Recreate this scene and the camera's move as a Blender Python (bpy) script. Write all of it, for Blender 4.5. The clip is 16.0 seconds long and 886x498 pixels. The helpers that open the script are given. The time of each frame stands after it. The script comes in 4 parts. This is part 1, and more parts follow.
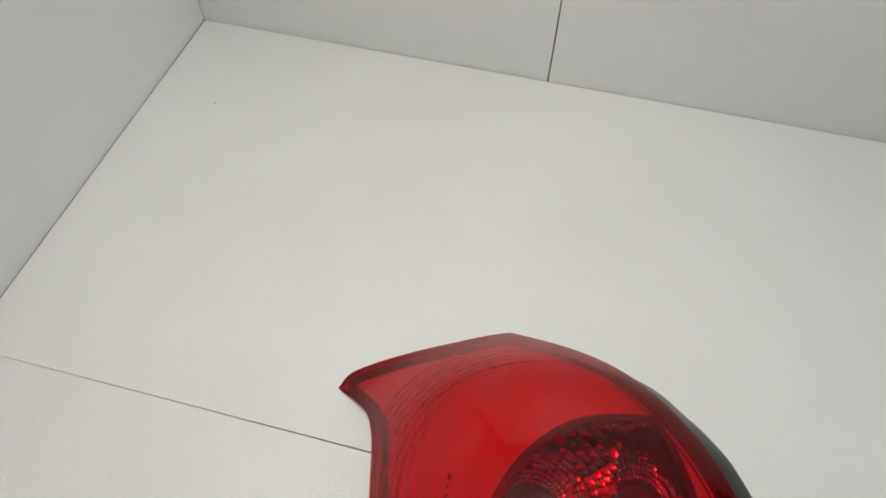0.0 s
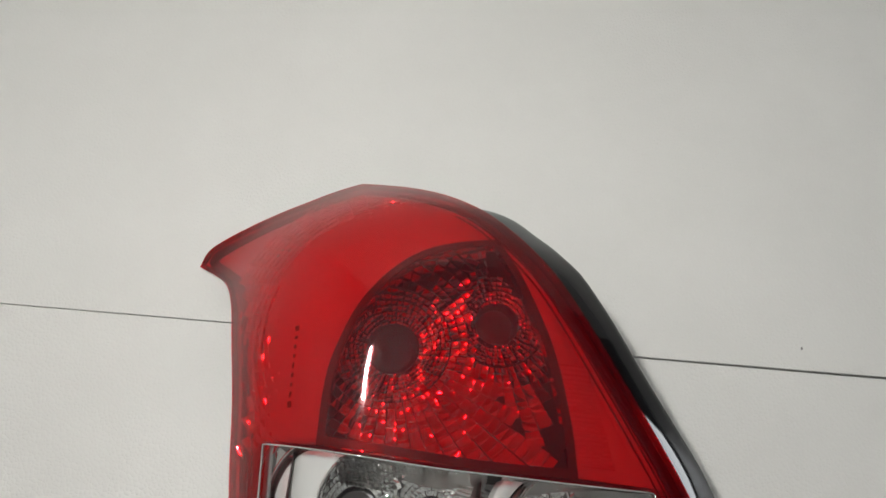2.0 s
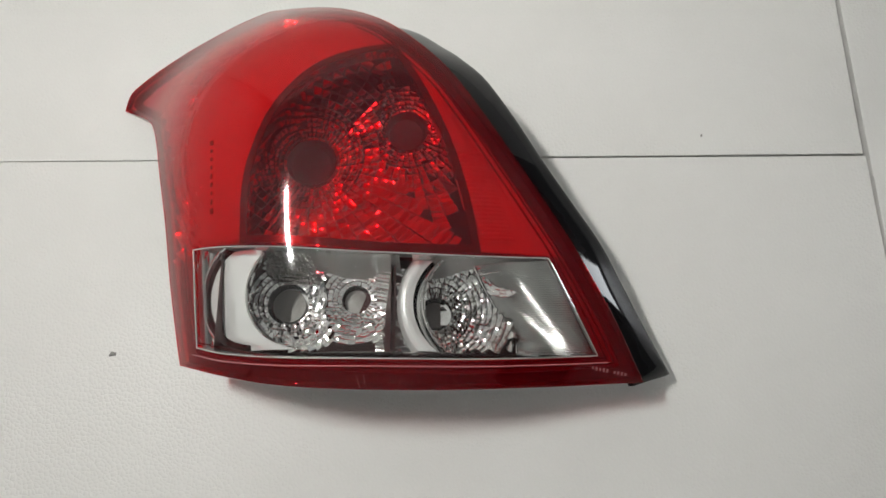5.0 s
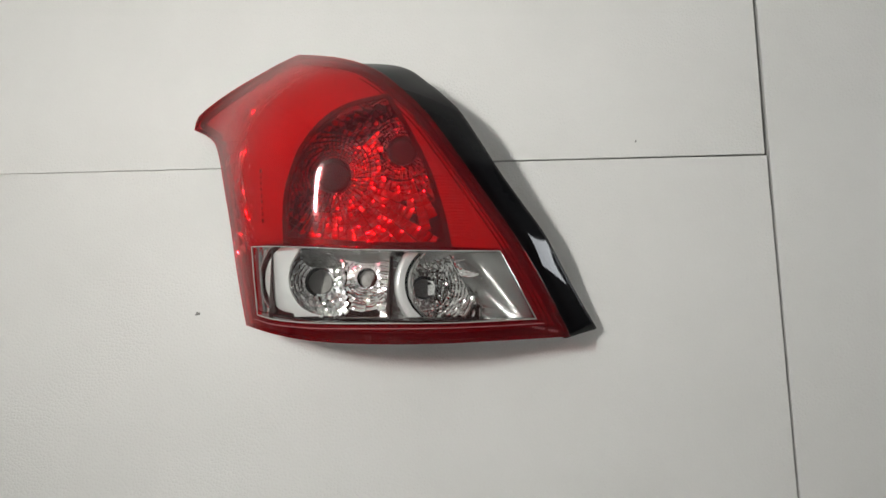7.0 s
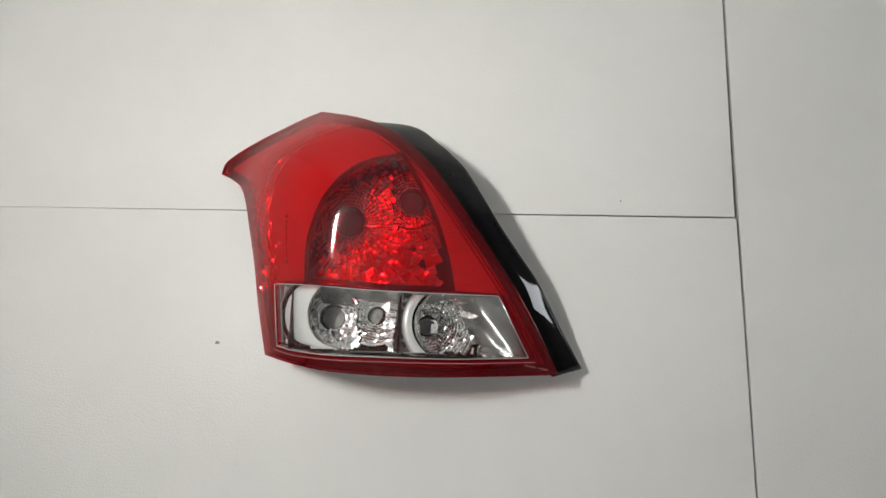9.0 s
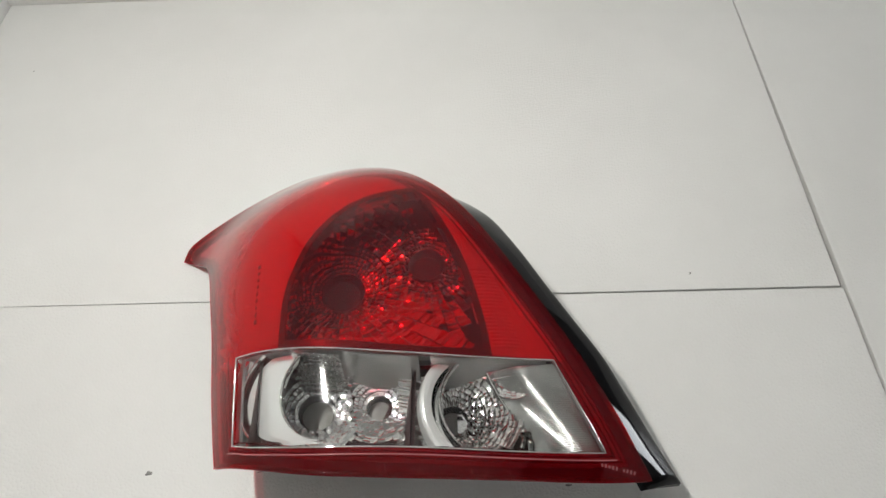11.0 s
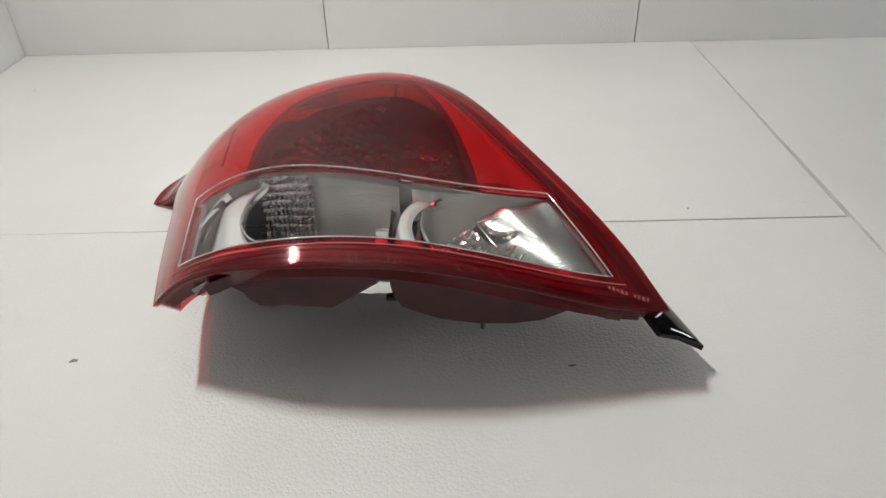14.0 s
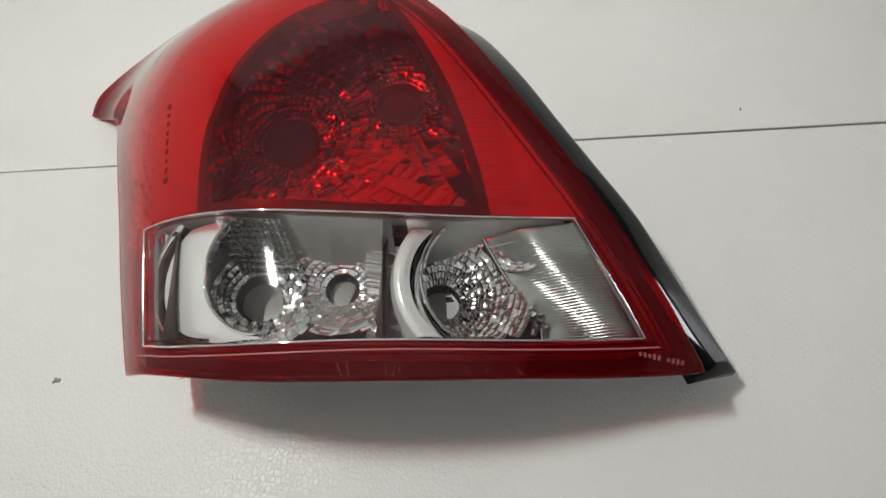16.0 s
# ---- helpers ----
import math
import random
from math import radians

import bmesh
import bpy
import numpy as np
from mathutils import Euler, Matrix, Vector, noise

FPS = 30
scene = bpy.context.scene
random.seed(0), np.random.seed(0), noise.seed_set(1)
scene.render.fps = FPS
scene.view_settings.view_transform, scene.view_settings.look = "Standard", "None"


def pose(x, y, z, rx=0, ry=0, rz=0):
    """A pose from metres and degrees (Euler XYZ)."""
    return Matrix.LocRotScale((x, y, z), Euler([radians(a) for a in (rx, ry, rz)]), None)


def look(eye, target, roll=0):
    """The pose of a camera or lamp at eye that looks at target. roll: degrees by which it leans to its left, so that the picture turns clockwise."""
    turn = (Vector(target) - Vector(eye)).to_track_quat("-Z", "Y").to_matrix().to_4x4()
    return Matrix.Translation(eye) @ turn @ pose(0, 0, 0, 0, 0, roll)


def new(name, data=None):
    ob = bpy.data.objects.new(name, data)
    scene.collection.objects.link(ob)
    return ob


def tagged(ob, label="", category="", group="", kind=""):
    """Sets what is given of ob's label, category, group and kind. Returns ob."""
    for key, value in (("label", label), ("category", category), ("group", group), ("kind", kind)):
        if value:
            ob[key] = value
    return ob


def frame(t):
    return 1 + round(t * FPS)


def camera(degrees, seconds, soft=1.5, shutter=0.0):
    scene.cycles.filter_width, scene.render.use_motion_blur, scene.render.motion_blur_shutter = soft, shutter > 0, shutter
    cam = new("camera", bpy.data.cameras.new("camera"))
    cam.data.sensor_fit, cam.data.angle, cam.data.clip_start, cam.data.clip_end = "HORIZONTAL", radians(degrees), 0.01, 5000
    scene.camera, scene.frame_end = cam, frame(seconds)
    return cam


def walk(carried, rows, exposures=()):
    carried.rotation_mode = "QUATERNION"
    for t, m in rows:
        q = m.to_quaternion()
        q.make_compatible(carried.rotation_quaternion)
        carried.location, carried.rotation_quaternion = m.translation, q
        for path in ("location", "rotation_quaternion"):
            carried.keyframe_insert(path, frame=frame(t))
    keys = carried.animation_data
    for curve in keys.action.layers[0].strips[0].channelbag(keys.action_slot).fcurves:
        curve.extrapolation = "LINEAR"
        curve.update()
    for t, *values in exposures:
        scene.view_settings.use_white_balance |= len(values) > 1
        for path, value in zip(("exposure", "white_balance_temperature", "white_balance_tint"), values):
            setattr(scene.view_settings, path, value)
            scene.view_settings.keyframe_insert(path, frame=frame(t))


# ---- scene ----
cam = camera(65.0, 16.0)
PATH = [
    (0, (0.498, -0.676, 0.58), (0.22, 0.443, -1.054), 0.9),
    (0.5, (0.531, -0.673, 0.568), (0.357, 0.405, -1.107), 0.7),
    (1, (0.549, -0.671, 0.566), (0.431, 0.346, -1.152), 0.7),
    (1.5, (0.569, -0.669, 0.562), (0.468, 0.242, -1.216), -0.1),
    (2, (0.577, -0.679, 0.554), (0.51, 0.185, -1.248), 0.8),
    (2.5, (0.582, -0.694, 0.547), (0.551, 0.129, -1.276), 2.4),
    (3, (0.592, -0.714, 0.546), (0.554, 0.075, -1.292), 0.6),
    (3.5, (0.603, -0.728, 0.543), (0.597, -0.003, -1.321), 0.8),
    (4, (0.615, -0.746, 0.539), (0.631, -0.081, -1.347), 1.1),
    (6.5, (0.678, -0.731, 0.699), (0.572, -0.354, -1.262), -15.9),
    (7, (0.696, -0.725, 0.768), (0.559, -0.398, -1.201), -23.2),
    (7.5, (0.691, -0.73, 0.827), (0.57, -0.353, -1.133), -16.9),
    (8, (0.683, -0.732, 0.847), (0.579, -0.326, -1.109), -13.2),
    (8.5, (0.682, -0.736, 0.849), (0.58, -0.302, -1.101), -11.7),
    (9, (0.678, -0.73, 0.851), (0.588, -0.303, -1.101), -10.4),
    (9.5, (0.68, -0.732, 0.85), (0.594, -0.282, -1.097), -9.6),
    (12, (0.62, -0.968, 0.387), (0.575, 0.603, -0.85), -3.2),
    (12.5, (0.63, -1.013, 0.358), (0.606, 0.636, -0.774), -2.1),
    (13, (0.626, -1.036, 0.354), (0.6, 0.622, -0.766), -1.3),
    (13.5, (0.629, -1.036, 0.349), (0.615, 0.613, -0.782), -1.1),
    (14, (0.636, -1.035, 0.346), (0.618, 0.608, -0.793), -1.5),
    (14.5, (0.653, -1.028, 0.344), (0.572, 0.581, -0.841), -3.7),
    (15, (0.676, -0.992, 0.338), (0.606, 0.528, -0.96), -5.8),
    (15.5, (0.657, -0.904, 0.36), (0.598, 0.369, -1.181), -5.1),
    (16, (0.642, -0.798, 0.449), (0.584, 0.062, -1.355), -6.3),
]
walk(cam, [(t, look(eye, target, roll)) for t, eye, target, roll in PATH],
     exposures=[(0.0, -0.90), (1.0, -0.93), (2.0, -0.92), (3.0, -0.88), (4.0, -0.82), (6.5, -0.78), (9.5, -0.76), (12.0, -0.63), (14.5, -0.65), (16.0, -0.79)])
import functools

# ---- world and light ----
world = bpy.data.worlds.new("world")
scene.world = world
world.use_nodes = True
world.node_tree.nodes["Background"].inputs["Color"].default_value = (0.80, 0.86, 1.0, 1)
world.node_tree.nodes["Background"].inputs["Strength"].default_value = 0.05
scene.view_settings.exposure = 0.0

TUBE = (0.12, -0.495, 1.20)
TUBE_LENGTH, TUBE_RADIUS, TUBE_POWER = 0.17, 0.016, 300.0
ADDED_WATTS, ADDED_SPREAD, AIM = 2.6, 85.0, (0.68, -0.42, 0.0)


# Added beam at the tube: brightens the tail light, lets the edges fall off.
added_data = bpy.data.lights.new("added_area", "AREA")
added_data.shape, added_data.size, added_data.size_y = "RECTANGLE", 0.03, TUBE_LENGTH
added_data.energy, added_data.color, added_data.spread = ADDED_WATTS, (1.0, 0.985, 0.94), radians(ADDED_SPREAD)
added_light = new("added_area", added_data)
added_eye = Vector((TUBE[0] + 0.008, TUBE[1], TUBE[2] - 0.018))
added_back = (added_eye - Vector(AIM)).normalized()
added_side = Vector((0, 1, 0)).cross(added_back).normalized()
added_light.matrix_world = Matrix.Translation(added_eye) @ Matrix((added_side, added_back.cross(added_side), added_back)).transposed().to_4x4()


# ---- materials ----
def material(name, base=(0.8, 0.8, 0.8), rough=0.5, metal=0.0, spec=0.5, coat=0.0):
    m = bpy.data.materials.new(name)
    m.use_nodes = True
    b = m.node_tree.nodes["Principled BSDF"]
    b.inputs["Base Color"].default_value = (*base, 1)
    b.inputs["Roughness"].default_value = rough
    b.inputs["Metallic"].default_value = metal
    b.inputs["Specular IOR Level"].default_value = spec
    b.inputs["Coat Weight"].default_value = coat
    return m


def node(m, kind, **values):
    n = m.node_tree.nodes.new(kind)
    for key, value in values.items():
        n.inputs[key].default_value = value
    return n


def join(m, a, out, b, socket):
    m.node_tree.links.new(a.outputs[out], b.inputs[socket])


def place(m, scale=(1, 1, 1)):
    geo = node(m, "ShaderNodeNewGeometry")
    mp = node(m, "ShaderNodeMapping", Scale=scale)
    join(m, geo, "Position", mp, "Vector")
    return mp


def ramp(m, stops):
    r = node(m, "ShaderNodeValToRGB")
    e = r.color_ramp.elements
    e[0].position, e[0].color = stops[0][0], (*stops[0][1], 1)
    e[1].position, e[1].color = stops[-1][0], (*stops[-1][1], 1)
    for p, c in stops[1:-1]:
        e.new(p).color = (*c, 1)
    return r


def vary(m, scale, low, high, rough=None, bump=0.0, bump_scale=400.0, distance=0.0005, detail=4.0):
    """Noise in the colour, in the roughness and a fine relief."""
    b = m.node_tree.nodes["Principled BSDF"]
    mp = place(m)
    n = node(m, "ShaderNodeTexNoise", Scale=scale, Detail=detail, Roughness=0.6)
    join(m, mp, "Vector", n, "Vector")
    r = ramp(m, [(0.3, low), (0.7, high)])
    join(m, n, "Fac", r, "Fac")
    join(m, r, "Color", b, "Base Color")
    if rough:
        n2 = node(m, "ShaderNodeTexNoise", Scale=scale * 7, Detail=5.0)
        join(m, mp, "Vector", n2, "Vector")
        r2 = ramp(m, [(0.35, (rough[0],) * 3), (0.65, (rough[1],) * 3)])
        join(m, n2, "Fac", r2, "Fac")
        join(m, r2, "Color", b, "Roughness")
    if bump:
        n3 = node(m, "ShaderNodeTexNoise", Scale=bump_scale, Detail=3.0)
        join(m, mp, "Vector", n3, "Vector")
        bp = node(m, "ShaderNodeBump", Strength=bump, Distance=distance)
        join(m, n3, "Fac", bp, "Height")
        join(m, bp, "Normal", b, "Normal")
    return m


def foam(name, low, high):
    """White expanded foam sheet: pressed beads with fine joints, satin skin, faint stains."""
    m = material(name, high, 0.42, spec=0.45)
    b = m.node_tree.nodes["Principled BSDF"]
    mp = place(m)
    big = node(m, "ShaderNodeTexNoise", Scale=3.0, Detail=5.0, Roughness=0.65)
    join(m, mp, "Vector", big, "Vector")
    tone = ramp(m, [(0.3, low), (0.7, high)])
    join(m, big, "Fac", tone, "Fac")
    join(m, tone, "Color", b, "Base Color")
    wob = node(m, "ShaderNodeTexNoise", Scale=60.0, Detail=2.0)
    join(m, mp, "Vector", wob, "Vector")
    add = node(m, "ShaderNodeVectorMath")
    add.operation = "MULTIPLY_ADD"
    add.inputs[1].default_value = (0.004, 0.004, 0.004)
    join(m, wob, "Color", add, 0)
    join(m, mp, "Vector", add, 2)
    vor = node(m, "ShaderNodeTexVoronoi", Scale=300.0)
    vor.feature = "DISTANCE_TO_EDGE"
    join(m, add, "Vector", vor, "Vector")
    edge = ramp(m, [(0.0, (0, 0, 0)), (0.16, (1, 1, 1))])
    join(m, vor, "Distance", edge, "Fac")
    cell = node(m, "ShaderNodeTexVoronoi", Scale=300.0)
    join(m, add, "Vector", cell, "Vector")
    fine = node(m, "ShaderNodeTexNoise", Scale=1.0, Detail=3.0)
    long = place(m, (420.0, 170.0, 300.0))
    join(m, long, "Vector", fine, "Vector")
    b1 = node(m, "ShaderNodeBump", Strength=0.27, Distance=0.0007)
    join(m, edge, "Color", b1, "Height")
    b2 = node(m, "ShaderNodeBump", Strength=0.21, Distance=0.0011)
    join(m, cell, "Distance", b2, "Height")
    b2.invert = True
    join(m, b1, "Normal", b2, "Normal")
    b3 = node(m, "ShaderNodeBump", Strength=0.30, Distance=0.0005)
    join(m, fine, "Fac", b3, "Height")
    join(m, b2, "Normal", b3, "Normal")
    join(m, b3, "Normal", b, "Normal")
    rr = ramp(m, [(0.3, (0.28,) * 3), (0.7, (0.38,) * 3)])
    join(m, big, "Fac", rr, "Fac")
    join(m, rr, "Color", b, "Roughness")
    return m


def plastic_lens(name, tint, mirror=0.030, gloss=0.03, haze=0.0, haze_colour=(0.6, 0.02, 0.02)):
    """Clear dyed plastic: light passes tinted, the skin mirrors by Fresnel."""
    m = bpy.data.materials.new(name)
    m.use_nodes = True
    m.node_tree.nodes.remove(m.node_tree.nodes["Principled BSDF"])
    out = m.node_tree.nodes["Material Output"]
    tr = node(m, "ShaderNodeBsdfTransparent", Color=(*tint, 1))
    gl = node(m, "ShaderNodeBsdfGlossy", Roughness=gloss, Color=(1, 1, 1, 1))
    body = tr
    if haze:
        df = node(m, "ShaderNodeBsdfDiffuse", Color=(*haze_colour, 1))
        mh = node(m, "ShaderNodeMixShader", Fac=haze)
        join(m, tr, "BSDF", mh, 1)
        join(m, df, "BSDF", mh, 2)
        body = mh
    lw = node(m, "ShaderNodeLayerWeight", Blend=0.5)
    pw = node(m, "ShaderNodeMath")
    pw.operation = "POWER"
    pw.inputs[1].default_value = 5.0
    join(m, lw, "Facing", pw, 0)
    fr = node(m, "ShaderNodeMath")
    fr.operation = "MULTIPLY_ADD"
    fr.inputs[1].default_value, fr.inputs[2].default_value = 1 - mirror, mirror
    join(m, pw, "Value", fr, 0)
    mix = node(m, "ShaderNodeMixShader")
    join(m, fr, "Value", mix, "Fac")
    join(m, body, 0, mix, 1)
    join(m, gl, "BSDF", mix, 2)
    join(m, mix, "Shader", out, "Surface")
    mp = place(m)
    n = node(m, "ShaderNodeTexNoise", Scale=900.0, Detail=4.0)
    join(m, mp, "Vector", n, "Vector")
    bp = node(m, "ShaderNodeBump", Strength=0.02, Distance=0.0002)
    join(m, n, "Fac", bp, "Height")
    join(m, bp, "Normal", gl, "Normal")
    n2 = node(m, "ShaderNodeTexNoise", Scale=35.0, Detail=6.0)
    join(m, mp, "Vector", n2, "Vector")
    r2 = ramp(m, [(0.35, (gloss,) * 3), (0.75, (gloss + 0.05,) * 3)])
    join(m, n2, "Fac", r2, "Fac")
    join(m, r2, "Color", gl, "Roughness")
    return m


FOAM = foam("foam_sheet", (0.76, 0.755, 0.73), (0.82, 0.815, 0.79))
# Same foam in a lighter colour, which paints more light onto the walls.
FOAM_LIT = foam("foam_sheet_lit", (0.82, 0.82, 0.80), (0.88, 0.875, 0.855))
BACKING = vary(material("dark_backing", rough=0.9), 12, (0.05, 0.05, 0.05), (0.09, 0.085, 0.08))
PAINT = vary(material("room_paint", rough=0.8), 5, (0.10, 0.10, 0.10), (0.14, 0.135, 0.13), bump=0.1)
CEILING = vary(material("ceiling_paint", rough=0.8), 5, (0.84, 0.84, 0.84), (0.90, 0.90, 0.90), bump=0.1)
PALE = vary(material("pale_paint", rough=0.8), 5, (0.74, 0.735, 0.72), (0.82, 0.81, 0.80), bump=0.1)
DENT = vary(material("dirty_dent", rough=0.9), 300, (0.16, 0.16, 0.15), (0.35, 0.34, 0.32))
# The slight red haze paints in a milky sheen on the lens.
RED_LENS = plastic_lens("red_lens_plastic", (0.94, 0.15, 0.19), mirror=0.04, haze=0.022, haze_colour=(0.55, 0.02, 0.075))
RED_WALL = plastic_lens("red_wall_plastic", (0.60, 0.05, 0.07), haze=0.10, haze_colour=(0.4, 0.01, 0.02))
CLEAR_LENS = plastic_lens("clear_lens_plastic", (0.97, 0.975, 0.97))
CHROME = vary(material("chrome_reflector", metal=1.0), 40, (0.90, 0.90, 0.89), (0.95, 0.95, 0.94), rough=(0.02, 0.05))
FACET = vary(material("faceted_chrome", metal=1.0), 40, (0.90, 0.90, 0.89), (0.95, 0.95, 0.94), rough=(0.02, 0.05))
BRUSHED = vary(material("brushed_chrome", metal=1.0), 30, (0.90, 0.90, 0.89), (0.95, 0.95, 0.94), rough=(0.10, 0.20))
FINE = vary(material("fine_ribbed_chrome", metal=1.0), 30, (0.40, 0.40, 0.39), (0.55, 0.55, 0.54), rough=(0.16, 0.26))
SATIN = vary(material("satin_chrome", metal=0.35), 30, (0.90, 0.90, 0.90), (0.95, 0.95, 0.94), rough=(0.14, 0.24))
HOLLOW = vary(material("hollow_chrome", metal=0.7), 30, (0.90, 0.90, 0.89), (0.95, 0.95, 0.94), rough=(0.06, 0.12))
# For the crown marks, a painted reflection strip and a painted shade band.
MAROON = vary(material("maroon_mark_and_shade", rough=0.3), 60, (0.045, 0.006, 0.008), (0.075, 0.010, 0.012), rough=(0.2, 0.35))
BEZEL = vary(material("silver_bezel_paint", rough=0.45), 9, (0.46, 0.46, 0.46), (0.60, 0.60, 0.59), rough=(0.3, 0.5))
FRAME = vary(material("dark_frame_plastic", rough=0.4), 40, (0.20, 0.19, 0.19), (0.27, 0.26, 0.26), rough=(0.3, 0.45))
# Dark plastic with the lens's red light put into its colour as maroon.
HOUSING = vary(material("housing_plastic_red_lit", rough=0.55), 60, (0.050, 0.014, 0.014), (0.075, 0.020, 0.020), bump=0.15, bump_scale=900)
BLACK = vary(material("gloss_black_plastic", rough=0.1, spec=0.18), 20, (0.006, 0.006, 0.007), (0.012, 0.012, 0.013), rough=(0.03, 0.06))
BULB = vary(material("grey_bulb_cap", rough=0.4), 60, (0.24, 0.225, 0.21), (0.32, 0.30, 0.285))
DARK = vary(material("dark_socket", rough=0.6), 60, (0.03, 0.025, 0.025), (0.06, 0.05, 0.05))
STEEL = vary(material("zinc_steel", metal=1.0), 90, (0.45, 0.44, 0.42), (0.6, 0.59, 0.56), rough=(0.3, 0.5))
RIM_PINK = material("pink_moulded_edge", (0.55, 0.16, 0.18), 0.15)
SCRATCH = material("pale_scratch", (0.42, 0.10, 0.11), 0.4)
ENAMEL = vary(material("white_enamel", rough=0.4), 30, (0.72, 0.72, 0.70), (0.8, 0.8, 0.78))
GLOW = bpy.data.materials.new("glowing_tube")
GLOW.use_nodes = True
GLOW.node_tree.nodes.remove(GLOW.node_tree.nodes["Principled BSDF"])
_e = node(GLOW, "ShaderNodeEmission", Color=(1.0, 0.985, 0.94, 1), Strength=TUBE_POWER)
join(GLOW, _e, "Emission", GLOW.node_tree.nodes["Material Output"], "Surface")

DAYLIGHT = bpy.data.materials.new("daylight_pane")
DAYLIGHT.use_nodes = True
DAYLIGHT.node_tree.nodes.remove(DAYLIGHT.node_tree.nodes["Principled BSDF"])
_e = node(DAYLIGHT, "ShaderNodeEmission", Color=(0.92, 0.96, 1.0, 1), Strength=30.0)
join(DAYLIGHT, _e, "Emission", DAYLIGHT.node_tree.nodes["Material Output"], "Surface")

# ---- mesh helpers ----
def mesh(name, verts, faces, mat, smooth=False):
    me = bpy.data.meshes.new(name)
    me.from_pydata([tuple(v) for v in verts], [], faces)
    me.materials.append(mat)
    if isinstance(smooth, bool):
        smooth = [smooth] * len(me.polygons)
    me.polygons.foreach_set("use_smooth", smooth)
    me.update()
    return me


def thing(name, at, label, category, group="", kind=""):
    ob = new(name)
    ob.location = at
    ob.empty_display_size = 0.05
    return tagged(ob, label, category, group, kind)


def part(name, data, parent, label=""):
    """A mesh in world coordinates, as a part of parent."""
    ob = new(name, data)
    root = parent
    at = Vector((0, 0, 0))
    while root:
        at += root.location
        root = root.parent
    ob.parent = parent
    ob.location = -at
    return tagged(ob, label) if label else ob


def catmull(points, step):
    """A smooth line through the points, cut at even steps."""
    p = [Vector(q) for q in points]
    p = [2 * p[0] - p[1]] + p + [2 * p[-1] - p[-2]]
    fine = []
    for a, b, c, d in zip(p, p[1:], p[2:], p[3:]):
        for i in range(24):
            t = i / 24
            fine.append(0.5 * (2 * b + (c - a) * t + (2 * a - 5 * b + 4 * c - d) * t * t + (3 * b - a - 3 * c + d) * t ** 3))
    fine.append(p[-2])
    run = [0.0]
    for a, b in zip(fine, fine[1:]):
        run.append(run[-1] + (b - a).length)
    n = max(1, round(run[-1] / step)) if step < 1 else int(step)
    out, k = [], 0
    for i in range(n + 1):
        s = run[-1] * i / n
        while k < len(run) - 2 and run[k + 1] < s:
            k += 1
        f = (s - run[k]) / max(run[k + 1] - run[k], 1e-9)
        out.append(fine[k].lerp(fine[k + 1], f))
    return out


def loop_of(runs, step=0.004):
    """A closed plan outline from smooth runs that meet in corners."""
    out = []
    for r in runs:
        out += catmull([(x, y) for x, y in r], step)[:-1]
    return [Vector((q.x, q.y)) for q in out]


def inset(loop, d):
    """The outline moved inwards by d (outwards if negative)."""
    area = sum(a.x * b.y - b.x * a.y for a, b in zip(loop, loop[1:] + loop[:1]))
    sign = 1 if area > 0 else -1
    out = []
    n = len(loop)
    for i, p in enumerate(loop):
        e1 = (p - loop[i - 1]).normalized()
        e2 = (loop[(i + 1) % n] - p).normalized()
        n1, n2 = Vector((-e1.y, e1.x)) * sign, Vector((-e2.y, e2.x)) * sign
        m = n1 + n2
        m = m / max(m.length, 1e-6)
        out.append(p + m * d / max(m.dot(n1), 0.45))
    return out


def offset(loop, d):
    """The outline moved inwards by d, with no folds in sharp corners."""
    pts = inset(loop, d)
    xy = [(p.x, p.y) for p in pts]
    ok = (within(loop, xy) == (d > 0)) & (clearance(loop, xy) > 0.93 * abs(d))
    return [p for p, good in zip(pts, ok) if good]


def within(loop, pts):
    """Which of the points lie inside the outline."""
    pts = np.asarray(pts, float)
    res = np.zeros(len(pts), bool)
    x, y = pts[:, 0], pts[:, 1]
    for a, b in zip(loop, loop[1:] + loop[:1]):
        c = (a.y > y) != (b.y > y)
        if c.any():
            res ^= c & (x < (b.x - a.x) * (y - a.y) / ((b.y - a.y) or 1e-12) + a.x)
    return res


def clearance(loop, pts):
    pts = np.asarray(pts, float)
    best = np.full(len(pts), 9.0)
    for a, b in zip(loop, loop[1:] + loop[:1]):
        ab = np.array((b.x - a.x, b.y - a.y))
        d = pts - np.array((a.x, a.y))
        t = np.clip((d @ ab) / max(ab @ ab, 1e-12), 0, 1)
        best = np.minimum(best, np.hypot(*(d - t[:, None] * ab).T))
    return best


